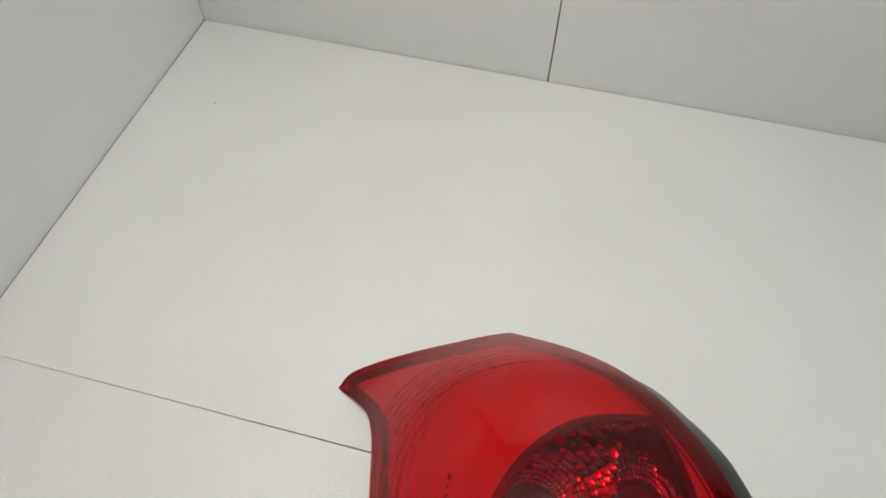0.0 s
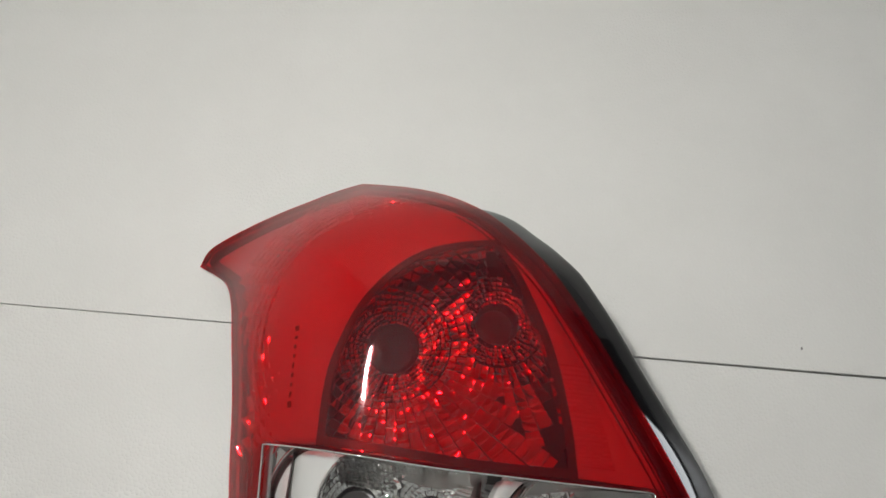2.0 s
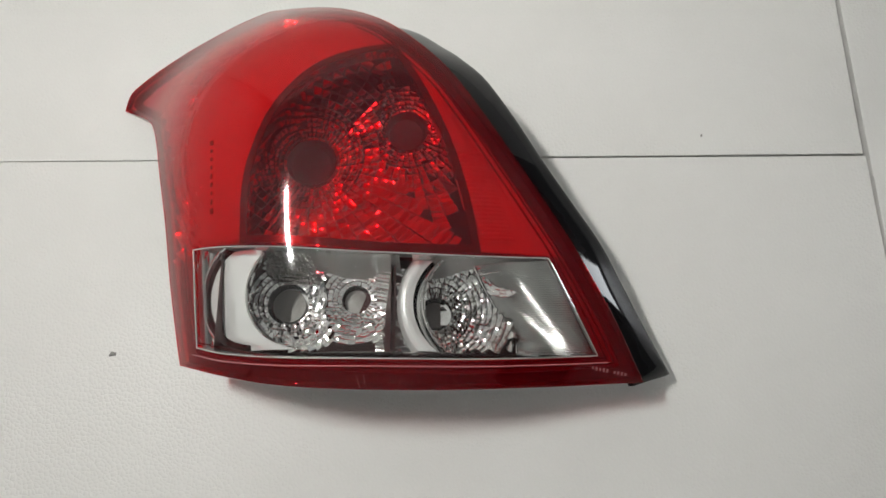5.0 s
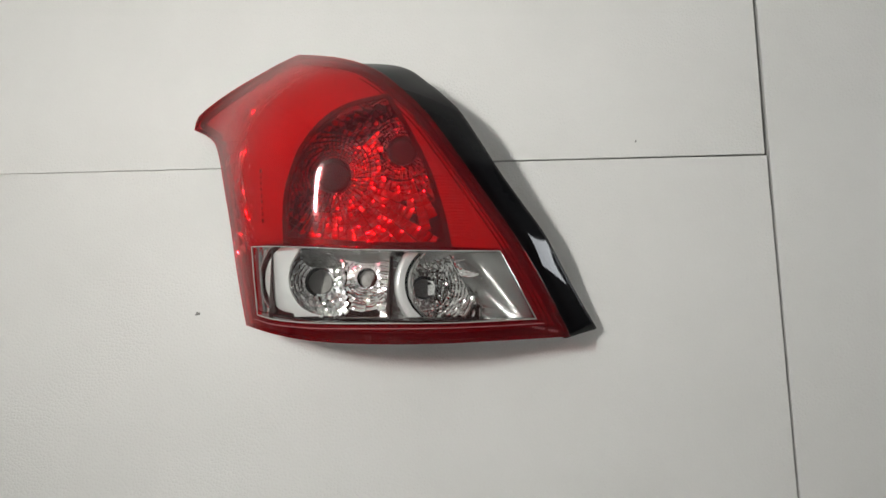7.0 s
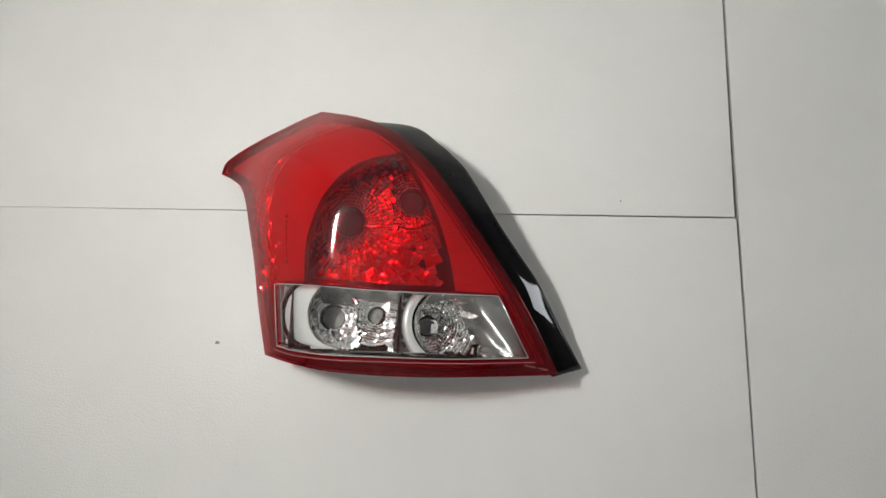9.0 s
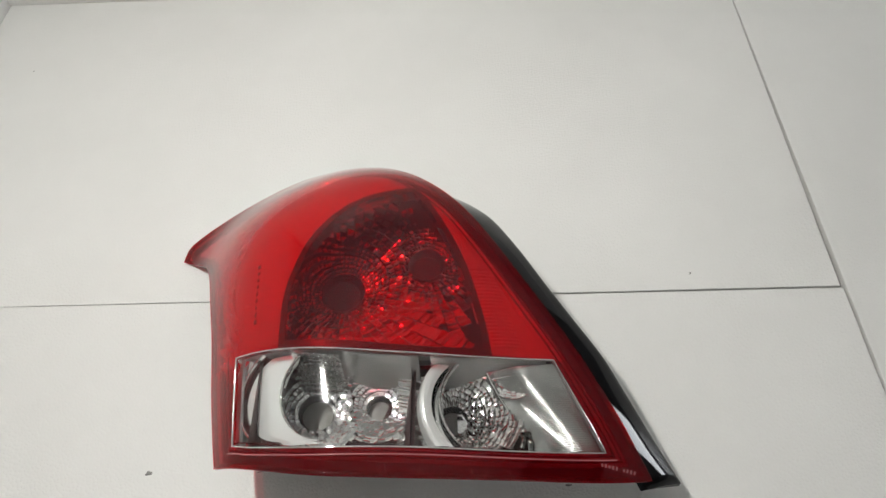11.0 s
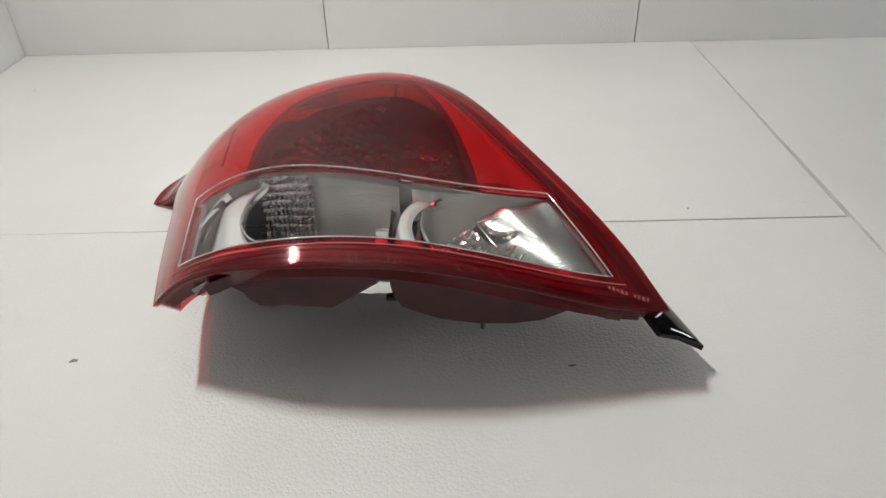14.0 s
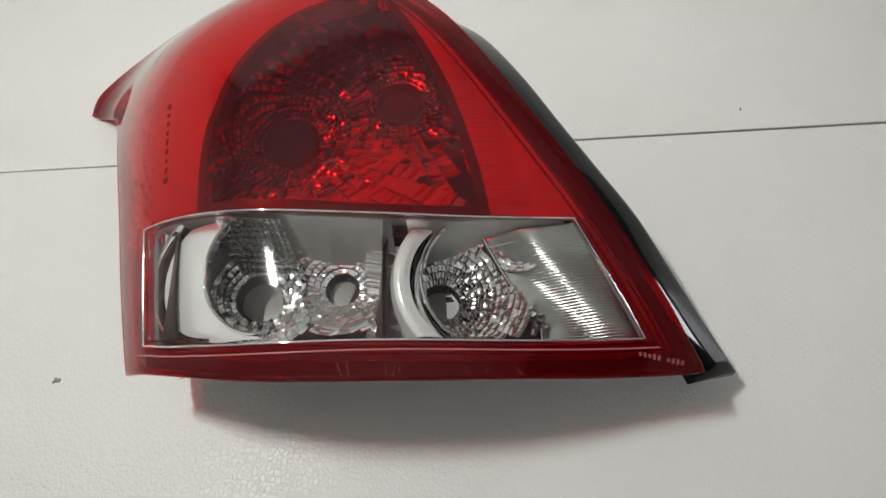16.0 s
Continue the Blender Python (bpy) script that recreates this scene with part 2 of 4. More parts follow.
def sheet(loop, holes, step):
    """Plan points and triangles that fill an outline with holes."""
    xs = [p.x for p in loop]
    ys = [p.y for p in loop]
    grid = []
    row = 0
    y = min(ys)
    while y < max(ys):
        x = min(xs) + (step / 2 if row % 2 else 0)
        while x < max(xs):
            grid.append((x, y))
            x += step
        y += step * 0.866
        row += 1
    grid = np.array(grid)
    keep = within(loop, grid) & (clearance(loop, grid) > step * 0.5)
    for h in holes:
        keep &= ~within(h, grid) & (clearance(h, grid) > step * 0.5)
    pts, edges = [], []
    for lp in [loop, *holes]:
        k = len(pts)
        pts += [Vector((p.x, p.y)) for p in lp]
        edges += [(k + i, k + (i + 1) % len(lp)) for i in range(len(lp))]
    pts += [Vector(g) for g in grid[keep]]
    from mathutils import geometry
    v, _, f, *_ = geometry.delaunay_2d_cdt(pts, edges, [], 0, 1e-7)
    mid = np.array([(sum((v[i] for i in t), Vector((0, 0))) / 3)[:] for t in f])
    ok = within(loop, mid)
    for h in holes:
        ok &= ~within(h, mid)
    tris = []
    for t, good in zip(f, ok):
        if good:
            a, b, c = (v[i] for i in t)
            tris.append(tuple(t) if (b - a).cross(c - a) > 0 else tuple(reversed(t)))
    return [p.copy() for p in v], tris


def shell(loop, holes, height, thick, step=0.005, sink=0.0):
    """A curved sheet over a plan outline: upper and lower skin and the edges between."""
    v, f = sheet(loop, holes, step)
    e = 0.0015
    top, low = [], []
    for p in v:
        z = height(p.x, p.y)
        nx = (height(p.x + e, p.y) - height(p.x - e, p.y)) / (2 * e)
        ny = (height(p.x, p.y + e) - height(p.x, p.y - e)) / (2 * e)
        nrm = Vector((-nx, -ny, 1)).normalized()
        top.append(Vector((p.x, p.y, z)) - nrm * sink)
        low.append(top[-1] - nrm * thick)
    n = len(v)
    verts = top + low
    faces = list(f) + [(c + n, b + n, a + n) for a, b, c in f]
    smooth = [True] * len(faces)
    count = {}
    for t in f:
        for a, b in zip(t, t[1:] + t[:1]):
            count[(a, b)] = 1
    for a, b in count:
        if (b, a) not in count:
            k = len(verts)
            verts += [top[a], top[b], low[b], low[a]]
            faces.append((k + 1, k, k + 3, k + 2))
            smooth.append(False)
    return verts, faces, smooth


def tube(points, radius, sides=8, closed=True):
    """A round bead along a line."""
    n = len(points)
    verts, faces = [], []
    for i, p in enumerate(points):
        a = points[i - 1] if (closed or i) else p
        b = points[(i + 1) % n] if (closed or i < n - 1) else p
        d = (Vector(b) - Vector(a)).normalized()
        s = d.cross(Vector((0, 0, 1))).normalized()
        u = s.cross(d)
        for k in range(sides):
            w = 2 * math.pi * k / sides
            verts.append(Vector(p) + s * radius * math.cos(w) + u * radius * math.sin(w))
    for i in range(n if closed else n - 1):
        j = (i + 1) % n
        for k in range(sides):
            m = (k + 1) % sides
            faces.append((i * sides + k, j * sides + k, j * sides + m, i * sides + m))
    return verts, faces


def merge(*pieces):
    """Several (verts, faces) or (verts, faces, smooth) as one."""
    verts, faces, smooth = [], [], []
    for v, f, *s in pieces:
        k = len(verts)
        verts += list(v)
        faces += [tuple(i + k for i in q) for q in f]
        smooth += list(s[0]) if s else [True] * len(f)
    return verts, faces, smooth


def block(loop, z0, z1, bevel=0.001):
    """A plate over a plan outline with softened edges."""
    rings = [(inset(loop, bevel), z0), (loop, z0 + bevel), (loop, z1 - bevel), (inset(loop, bevel), z1)]
    n = len(loop)
    verts, faces = [], []
    area = sum(a.x * b.y - b.x * a.y for a, b in zip(loop, loop[1:] + loop[:1]))
    for lp, z in rings:
        lp = lp if area > 0 else lp[::-1]
        verts += [Vector((p.x, p.y, z)) for p in lp]
    for r in range(3):
        for i in range(n):
            j = (i + 1) % n
            faces.append((r * n + i, r * n + j, (r + 1) * n + j, (r + 1) * n + i))
    faces.append(tuple(range(n - 1, -1, -1)))
    faces.append(tuple(range(3 * n, 4 * n)))
    return verts, faces


def box(x0, y0, z0, x1, y1, z1, bevel=0.001):
    return block([Vector((x0, y0)), Vector((x1, y0)), Vector((x1, y1)), Vector((x0, y1))], z0, z1, bevel)


def turned(v, f, m):
    return [m @ Vector(p) for p in v], f


def rod(a, b, r, sides=16):
    a, b = Vector(a), Vector(b)
    d = (b - a).normalized()
    s = d.orthogonal().normalized()
    u = d.cross(s)
    ring = [(s * math.cos(2 * math.pi * k / sides) + u * math.sin(2 * math.pi * k / sides)) * r for k in range(sides)]
    verts = [a + q for q in ring] + [b + q for q in ring]
    faces = [(k, (k + 1) % sides, sides + (k + 1) % sides, sides + k) for k in range(sides)]
    faces += [tuple(range(sides - 1, -1, -1)), tuple(range(sides, 2 * sides))]
    return verts, faces, [True] * sides + [False, False]


# ---- the foam booth: floor and walls ----
def setting(name, data, label):
    return tagged(new(name, data), label, "", "", "structure")


def quad(a, b, c, d):
    return [Vector(a), Vector(b), Vector(c), Vector(d)]


floor = setting("floor", mesh("floor", *box(-0.8, -1.9, -0.08, 2.4, 0.9, -0.024), BACKING), "dark floor under white foam sheets")
wall_back = setting("wall_back", mesh("wall_back", *box(-0.08, 0.026, -0.024, 1.40, 0.05, 0.90), BACKING), "board that carries the upright foam sheets")
wall_left = setting("wall_left", mesh("wall_left", *box(-0.05, -1.06, -0.024, -0.026, 0.026, 0.52), BACKING), "board that carries the side foam sheet")


def foam_panel(loop, z0, z1, parent, mat, m=None, label="white expanded foam sheet with pressed bead texture"):
    v, f = block(loop, z0, z1, 0.0005)
    if m:
        v, f = turned(v, f, m)
    return part("panel", mesh("panel", v, f, mat), parent, label)


LAY = 0.0
back_sheet = foam_panel(quad((0.0010, -0.4997), (1.0012, -0.4950), (1.0030, -0.0010), (0.0010, -0.0010)), -0.022, LAY, floor, FOAM)
front_sheet = foam_panel(quad((0.001, -0.997), (1.0075, -0.997), (1.0032, -0.4970), (0.001, -0.4999)), -0.022, LAY, floor, FOAM)
foam_panel(quad((1.0095, -1.001), (1.508, -1.001), (1.505, -0.001), (1.0048, -0.001)), -0.022, LAY - 0.0006, floor, FOAM)
# Unseen front row, added to whiten the chrome and lift the shadow.
for x0, x1 in ((0.001, 0.4995), (0.5005, 1.0075)):
    foam_panel(quad((x0, -1.89), (x1, -1.89), (x1, -0.9990), (x0, -0.9990)), -0.022, LAY - 0.0004, floor, FOAM)
foam_panel(quad((1.0095, -1.89), (1.508, -1.89), (1.508, -1.0030), (1.0095, -1.0030)), -0.022, LAY - 0.0008, floor, FOAM)
UP = Matrix(((1, 0, 0, 0), (0, 0, -1, 0), (0, 1, 0, 0), (0, 0, 0, 1)))
for x0, x1 in ((-0.024, 0.4593), (0.4607, 0.9192), (0.9208, 1.39)):
    foam_panel(quad((x0, -0.002), (x1, -0.002), (x1, 0.90), (x0, 0.90)), -0.0225, 0.0, wall_back, FOAM_LIT, UP)
SIDE = Matrix(((0, 0, 1, 0), (1, 0, 0, 0), (0, 1, 0, 0), (0, 0, 0, 1)))
foam_panel(quad((-1.0, -0.002), (-0.0012, -0.002), (-0.0012, 0.50), (-1.0, 0.50)), -0.0225, 0.0, wall_left, FOAM_LIT, SIDE)

# plain room that closes the place
setting("ceiling", mesh("ceiling", *box(-0.8, -1.9, 1.95, 2.4, 0.9, 2.01), CEILING), "plain painted ceiling")
for nm, b in (("wall_north", (-0.8, 0.9, -0.08, 2.4, 0.96, 1.95)), ("wall_south", (-0.8, -1.96, -0.08, 2.4, -1.9, 1.95)),
              ("wall_west", (-0.86, -1.96, -0.08, -0.8, 0.96, 1.95))):
    setting(nm, mesh(nm, *box(*b), PALE), "plain painted room wall")

WY0, WY1, WZ0, WZ1 = -0.26, 0.09, 0.02, 0.52
setting("wall_east", mesh("wall_east", *(lambda v, f, s: (v, f, PAINT, False))(*merge(
    box(2.4, -1.96, -0.08, 2.46, WY0, 1.95), box(2.4, WY1, -0.08, 2.46, 0.96, 1.95),
    box(2.4, WY0, -0.08, 2.46, WY1, WZ0), box(2.4, WY0, WZ1, 2.46, WY1, 1.95)))), "plain painted room wall with a small window")
window = thing("window_1", (2.43, (WY0 + WY1) / 2, WZ0), "small window with bluish daylight behind the pane", "window", kind="structure")
part("pane", mesh("pane", *box(2.435, WY0, WZ0, 2.440, WY1, WZ1), DAYLIGHT), window, "bright bluish window pane")
for b in ((WY0, WZ0, WY1, WZ0 + 0.02), (WY0, WZ1 - 0.02, WY1, WZ1), (WY0, WZ0 + 0.02, WY0 + 0.02, WZ1 - 0.02), (WY1 - 0.02, WZ0 + 0.02, WY1, WZ1 - 0.02)):
    part("window_frame", mesh("window_frame", *box(2.405, b[0], b[1], 2.434, b[2], b[3]), ENAMEL), window)

# ---- the lamp above the booth ----
lamp = thing("ceiling_lamp", (TUBE[0], TUBE[1], 1.95), "short white lamp with one glowing tube, hung from ceiling", "lamp")
tx, ty, tz = TUBE
h = TUBE_LENGTH / 2
_v, _f, _s = rod((tx, ty - h, tz), (tx, ty + h, tz), TUBE_RADIUS, 24)
part("glowing_tube", mesh("glowing_tube", _v, _f, GLOW, _s), lamp)
for s in (-1, 1):
    part("end_cap", mesh("end_cap", *box(tx - 0.012, ty + s * (h + 0.008) - 0.007, tz - 0.012, tx + 0.012, ty + s * (h + 0.008) + 0.007, tz + 0.012, 0.002), ENAMEL), lamp)
for s in (-1, 1):
    v, f, s2 = rod((tx, ty + s * (h + 0.008), tz + 0.010), (tx, ty + s * (h + 0.008), 1.95), 0.0005, 6)
    part("hanging_wire", mesh("hanging_wire", v, f, ENAMEL, s2), lamp)

# ---- the tail light ----
TERMS = [(0, 0, 0.13409), (0, 1, 0.02126), (0, 2, -0.00405), (0, 3, -0.04593), (0, 4, -0.03974), (0, 5, 0.00958), (0, 6, 0.00523), (1, 0, -0.01004), (1, 1, 0.05824), (1, 2, 0.07419), (1, 3, -0.07718), (1, 4, -0.08548), (1, 5, -0.00926), (2, 0, -0.04985), (2, 1, 0.07649), (2, 2, -0.11135), (2, 3, -0.23232), (2, 4, -0.06096), (3, 0, 0.13472), (3, 1, -0.08443), (3, 2, -0.41914), (3, 3, -0.21207), (4, 0, -0.06165), (4, 1, -0.26730), (4, 2, -0.31096), (5, 0, -0.11192), (5, 1, -0.26668), (6, 0, -0.05008)]


def lens_z(x, y):
    """The height of the lamp's outer skin over the floor."""
    u, v = (x - 0.56) / 0.2, (y + 0.55) / 0.15
    return sum(c * u ** i * v ** j for i, j, c in TERMS)


def under(d):
    return lambda x, y: lens_z(x, y) - d


def skin(x, y, d):
    """The point d metres under the lens skin, along its normal."""
    e = 0.0015
    gx = (lens_z(x + e, y) - lens_z(x - e, y)) / (2 * e)
    gy = (lens_z(x, y + e) - lens_z(x, y - e)) / (2 * e)
    return Vector((x, y, lens_z(x, y))) - Vector((-gx, -gy, 1)).normalized() * d


TIP, CROWN, HEEL, TOE = (0.348, -0.451), (0.486, -0.3845), (0.443, -0.685), (0.774, -0.698)
OUTLINE = loop_of([
    [TIP, (0.366, -0.461), (0.386, -0.478), (0.399, -0.502), (0.408, -0.530), (0.421, -0.577), (0.430, -0.628), HEEL],
    [HEEL, (0.485, -0.696), (0.525, -0.703), (0.574, -0.706), (0.633, -0.706), (0.694, -0.703), TOE],
    [TOE, (0.764, -0.680), (0.755, -0.662), (0.738, -0.632), (0.721, -0.604), (0.700, -0.574), (0.679, -0.545), (0.657, -0.514), (0.635, -0.484),
     (0.606, -0.453), (0.588, -0.436), (0.565, -0.420), (0.539, -0.407), (0.513, -0.396), CROWN],
    [CROWN, (0.463, -0.394), (0.440, -0.404), (0.413, -0.413), (0.386, -0.423), (0.368, -0.431), (0.355, -0.439), TIP]])
WINDOW = loop_of([
    [(0.4575, -0.609), (0.510, -0.614), (0.566, -0.6175), (0.620, -0.6175), (0.705, -0.617)][::-1],
    [(0.4575, -0.609), (0.460, -0.642), (0.463, -0.676)],
    [(0.463, -0.676), (0.487, -0.682), (0.526, -0.686), (0.585, -0.687), (0.657, -0.686), (0.740, -0.681)],
    [(0.740, -0.681), (0.7225, -0.649), (0.705, -0.617)]])
MOON = loop_of([
    [(0.640, -0.6135), (0.580, -0.6135), (0.493, -0.6085)],
    [(0.493, -0.6085), (0.493, -0.573), (0.498, -0.547), (0.514, -0.510), (0.546, -0.478), (0.599, -0.461)],
    [(0.599, -0.461), (0.618, -0.497), (0.638, -0.540), (0.651, -0.580), (0.658, -0.613)],
    [(0.658, -0.613), (0.640, -0.6135)]])

tail = thing("tail_light", (0.60, -0.56, 0.0), "red and clear car tail light, black trim, lying on foam", "tail light")

# outer lens: red skin with an opening, clear pane in it
red_lens = part("red_lens", mesh("red_lens", *(lambda v, f, s: (v, f, RED_LENS, s))(*merge(
    shell(OUTLINE, [WINDOW], lens_z, 0.003, 0.005)))), tail, "glossy transparent red plastic lens")
part("rim_bead", mesh("rim_bead", *(lambda v, f: (v, f, RED_WALL, True))(*tube([skin(p.x, p.y, 0.0020) for p in offset(OUTLINE, 0.0012)], 0.0022))), red_lens, "rounded dark red lens edge")


def wall_strip(loop, top, low, mat, name, parent, label="", closed=True, lean=0.0):
    """A wall that follows a plan line from one height down to another."""
    inner = inset(loop, lean) if lean else loop
    if isinstance(top, float):
        v = [skin(p.x, p.y, top) for p in loop] + [skin(p.x, p.y, low) for p in loop]
    else:
        v = [Vector((p.x, p.y, top(p.x, p.y))) for p in loop] + [Vector((q.x, q.y, low(p.x, p.y))) for p, q in zip(loop, inner)]
    n = len(loop)
    f = [(i, (i + 1) % n, n + (i + 1) % n, n + i) for i in range(n if closed else n - 1)]
    return part(name, mesh(name, v, f, mat, True), parent, label)


wall_strip(offset(OUTLINE, 0.0009), 0.0015, 0.0175, RED_WALL, "lens_side", red_lens, "dark red side of the lens")
wall_strip(offset(OUTLINE, 0.0075), 0.0032, 0.0059, RED_WALL, "lens_skirt", red_lens, "dark red inner rib of the lens")
clear_lens = part("clear_lens", mesh("clear_lens", *(lambda v, f, s: (v, f, CLEAR_LENS, s))(*shell(offset(WINDOW, 0.0004), [], lens_z, 0.003, 0.006))), tail, "glossy clear plastic lens pane")
part("pane_border", mesh("pane_border", *(lambda v, f: (v, f, CHROME, True))(*tube([skin(p.x, p.y, 0.0002) for p in WINDOW], 0.0006))), clear_lens, "bright moulded border of the clear pane")
part("pane_border", mesh("pane_border", *(lambda v, f: (v, f, RIM_PINK, True))(*tube([skin(p.x, p.y, 0.0) for p in inset(WINDOW, -0.0048) if p.y < -0.676], 0.0005, 6, False))), clear_lens, "pink moulded line under the clear pane")

# bezel behind the lens: bright above the clear pane, dark round it
def clipped(loop, a, b):
    """The part of an outline that lies to the left of the way from a to b."""
    a, d = Vector(a), Vector(b) - Vector(a)
    out = []
    for p, q in zip(loop, loop[1:] + loop[:1]):
        u, v = d.cross(p - a), d.cross(q - a)
        if u >= 0:
            out.append(p)
        if u * v < 0:
            out.append(p.lerp(q, u / (u - v)))
    return out


INNER = offset(OUTLINE, 0.009)
PANE_TOP = ((0.43, -0.6070), (0.75, -0.6165))
MOON_SIDE = ((0.703, -0.6145), (0.608, -0.458))
UPPER = clipped(clipped(INNER, *PANE_TOP), *MOON_SIDE)
SIDE_RIM = clipped(clipped(INNER, *PANE_TOP), *MOON_SIDE[::-1])
LOWER = clipped(INNER, *PANE_TOP[::-1])
part("bezel", mesh("bezel", *(lambda v, f, s: (v, f, BEZEL, s))(*shell(UPPER, [MOON], lens_z, 0.002, 0.006, 0.007))), tail, "silver painted inner bezel")
part("lower_frame", mesh("lower_frame", *(lambda v, f, s: (v, f, FRAME, s))(*shell(LOWER, [offset(WINDOW, -0.0006)], lens_z, 0.002, 0.006, 0.0075))), tail, "dark inner frame round the clear pane")
part("side_frame", mesh("side_frame", *(lambda v, f, s: (v, f, BEZEL, s))(*shell(SIDE_RIM, [], lens_z, 0.002, 0.006, 0.0085))), tail, "silver inner frame along the trim")
for d in (0.0125, 0.0165):
    line = offset(OUTLINE, d)
    part("lens_rib", mesh("lens_rib", *(lambda v, f: (v, f, RED_WALL, True))(*tube([skin(p.x, p.y, 0.0042) for p in line if p.y < -0.44 and not (p.x < 0.47 and p.y > -0.60) and p.x > 0.44], 0.0007, 6, False))), red_lens, "fine moulded rib inside the lens")
part("seal", mesh("seal", *(lambda v, f, s: (v, f, HOUSING, s))(*shell(offset(OUTLINE, 0.0018), [offset(OUTLINE, 0.0088)], lens_z, 0.002, 0.006, 0.0060))), tail, "dark red glued seam of the lens")
# black trim along the outer side
TRIM_IN = [(0.516, -0.398, 0.058), (0.563, -0.421, 0.080), (0.603, -0.454, 0.102), (0.633, -0.485, 0.108), (0.655, -0.515, 0.107), (0.677, -0.546, 0.100), (0.698, -0.575, 0.090), (0.719, -0.605, 0.079), (0.736, -0.633, 0.071), (0.753, -0.663, 0.059), (0.762, -0.681, 0.052), (0.772, -0.699, 0.043)]
TRIM_OUT = [(0.524, -0.397, 0.056), (0.598, -0.403, 0.055), (0.634, -0.431, 0.068), (0.651, -0.449, 0.076), (0.666, -0.466, 0.079), (0.687, -0.500, 0.081), (0.707, -0.532, 0.076), (0.729, -0.562, 0.066), (0.752, -0.593, 0.0550), (0.769, -0.624, 0.0455), (0.786, -0.655, 0.0350), (0.806, -0.688, 0.022)]


def trim_mesh():
    n, m = 48, 12
    a, b = catmull(TRIM_IN, n), catmull(TRIM_OUT, n)
    verts, faces = [], []
    for i in range(n + 1):
        side = (b[i] - a[i])
        for k in range(m + 1):
            u = k / m
            p = a[i] + side * u
            p.z += 0.002 * math.sin(math.pi * u) * min(1, i / 8)
            verts.append(p)
        verts.append(b[i] + Vector((0.0004, 0.0004, -0.0010)))
        verts.append(b[i] + Vector((-0.001, -0.001, -0.0035)))
        thin = 1.0 - 0.75 * max(0.0, (i - n + 12) / 12)
        verts.append(a[i].lerp(b[i], 0.4) + Vector((0, 0, -0.006 * thin)))
        verts.append(a[i] + Vector((-0.003, 0, -0.008 * thin)))
    w = m + 5
    for i in range(n):
        for k in range(w):
            j = (k + 1) % w
            faces.append((i * w + k, i * w + j, (i + 1) * w + j, (i + 1) * w + k))
    faces.append(tuple(range(w - 1, -1, -1)))
    faces.append(tuple(n * w + k for k in range(w)))
    smooth = [k < m for i in range(n) for k in range(w)] + [False, False]
    return verts, faces, smooth


_v, _f, _s = trim_mesh()
part("black_trim", mesh("black_trim", _v, _f, BLACK, _s), tail, "glossy black plastic side trim")


# faceted reflectors
def bowl(cx, cy, z0, r0, r1, z1, rings, sectors, keep, power=1.6, puff=0.0012, seed=1, twist=0.0, tip=(0.10, 0.05), edge=None, reach=0.022, jag=0.0006, fill=0.975, flat=0.35):
    """A bowl of pillow facets round a bulb hole, each one lying flatter than the bowl."""
    rnd = random.Random(seed)
    verts, faces = [], []

    @functools.lru_cache(maxsize=None)
    def place_of(i, k):
        r = r0 + (r1 - r0) * i / rings
        a = 2 * math.pi * (k + 0.5 * (i % 2) * twist) / sectors
        x, y = cx + r * math.cos(a), cy + r * math.sin(a)
        z = z0 + (z1 - z0) * (i / rings) ** power + ((x - cx) * tip[0] + (y - cy) * tip[1]) * (i / rings) ** 0.5
        if edge:
            gap = float(clearance(edge, [(x, y)])[0]) if within(edge, [(x, y)])[0] else 0.0
            z += max(0.0, lens_z(x, y) - 0.0105 - z) * max(0.0, 1.0 - gap / reach) ** 1.6
        return Vector((x, y, z))

    def spot(i, k):
        return place_of(i, k % sectors).copy()

    for i in range(rings):
        for k in range(sectors):
            c = [spot(i, k), spot(i, k + 1), spot(i + 1, k + 1), spot(i + 1, k)]
            m = sum(c, Vector()) / 4
            if not keep(m.x, m.y):
                continue
            top = lens_z(m.x, m.y) - 0.010
            if m.z > top:
                for q in c:
                    q.z -= m.z - top
                m.z = top
            for q in c:
                q.z = m.z + (q.z - m.z) * flat
            nrm = (c[1] - c[0]).cross(c[3] - c[0]).normalized()
            tilt = [rnd.uniform(-jag, jag) for _ in c]
            c = [q + Vector((0, 0, t)) for q, t in zip(c, tilt)]
            mid = sum(c, Vector()) / 4
            c = [mid + (q - mid) * fill for q in c]
            m2 = mid + nrm * puff * rnd.uniform(0.6, 1.4)
            mids = [(c[j] + c[(j + 1) % 4]) / 2 + nrm * puff * 0.5 for j in range(4)]
            b = len(verts)
            verts += c + mids + [m2]
            for j in range(4):
                faces.append((b + j, b + 4 + j, b + 8, b + 4 + (j + 3) % 4))
    return verts, faces


def disc(cx, cy, z, r, dome=0.0, sides=28, rings=4):
    verts, faces = [Vector((cx, cy, z + dome))], []
    for i in range(1, rings + 1):
        q = r * i / rings
        for k in range(sides):
            a = 2 * math.pi * k / sides
            verts.append(Vector((cx + q * math.cos(a), cy + q * math.sin(a), z + dome * (1 - (i / rings) ** 2))))
    for k in range(sides):
        faces.append((0, 1 + k, 1 + (k + 1) % sides))
    for i in range(rings - 1):
        for k in range(sides):
            a, b = 1 + i * sides + k, 1 + i * sides + (k + 1) % sides
            faces.append((a, a + sides, b + sides, b))
    return verts, faces


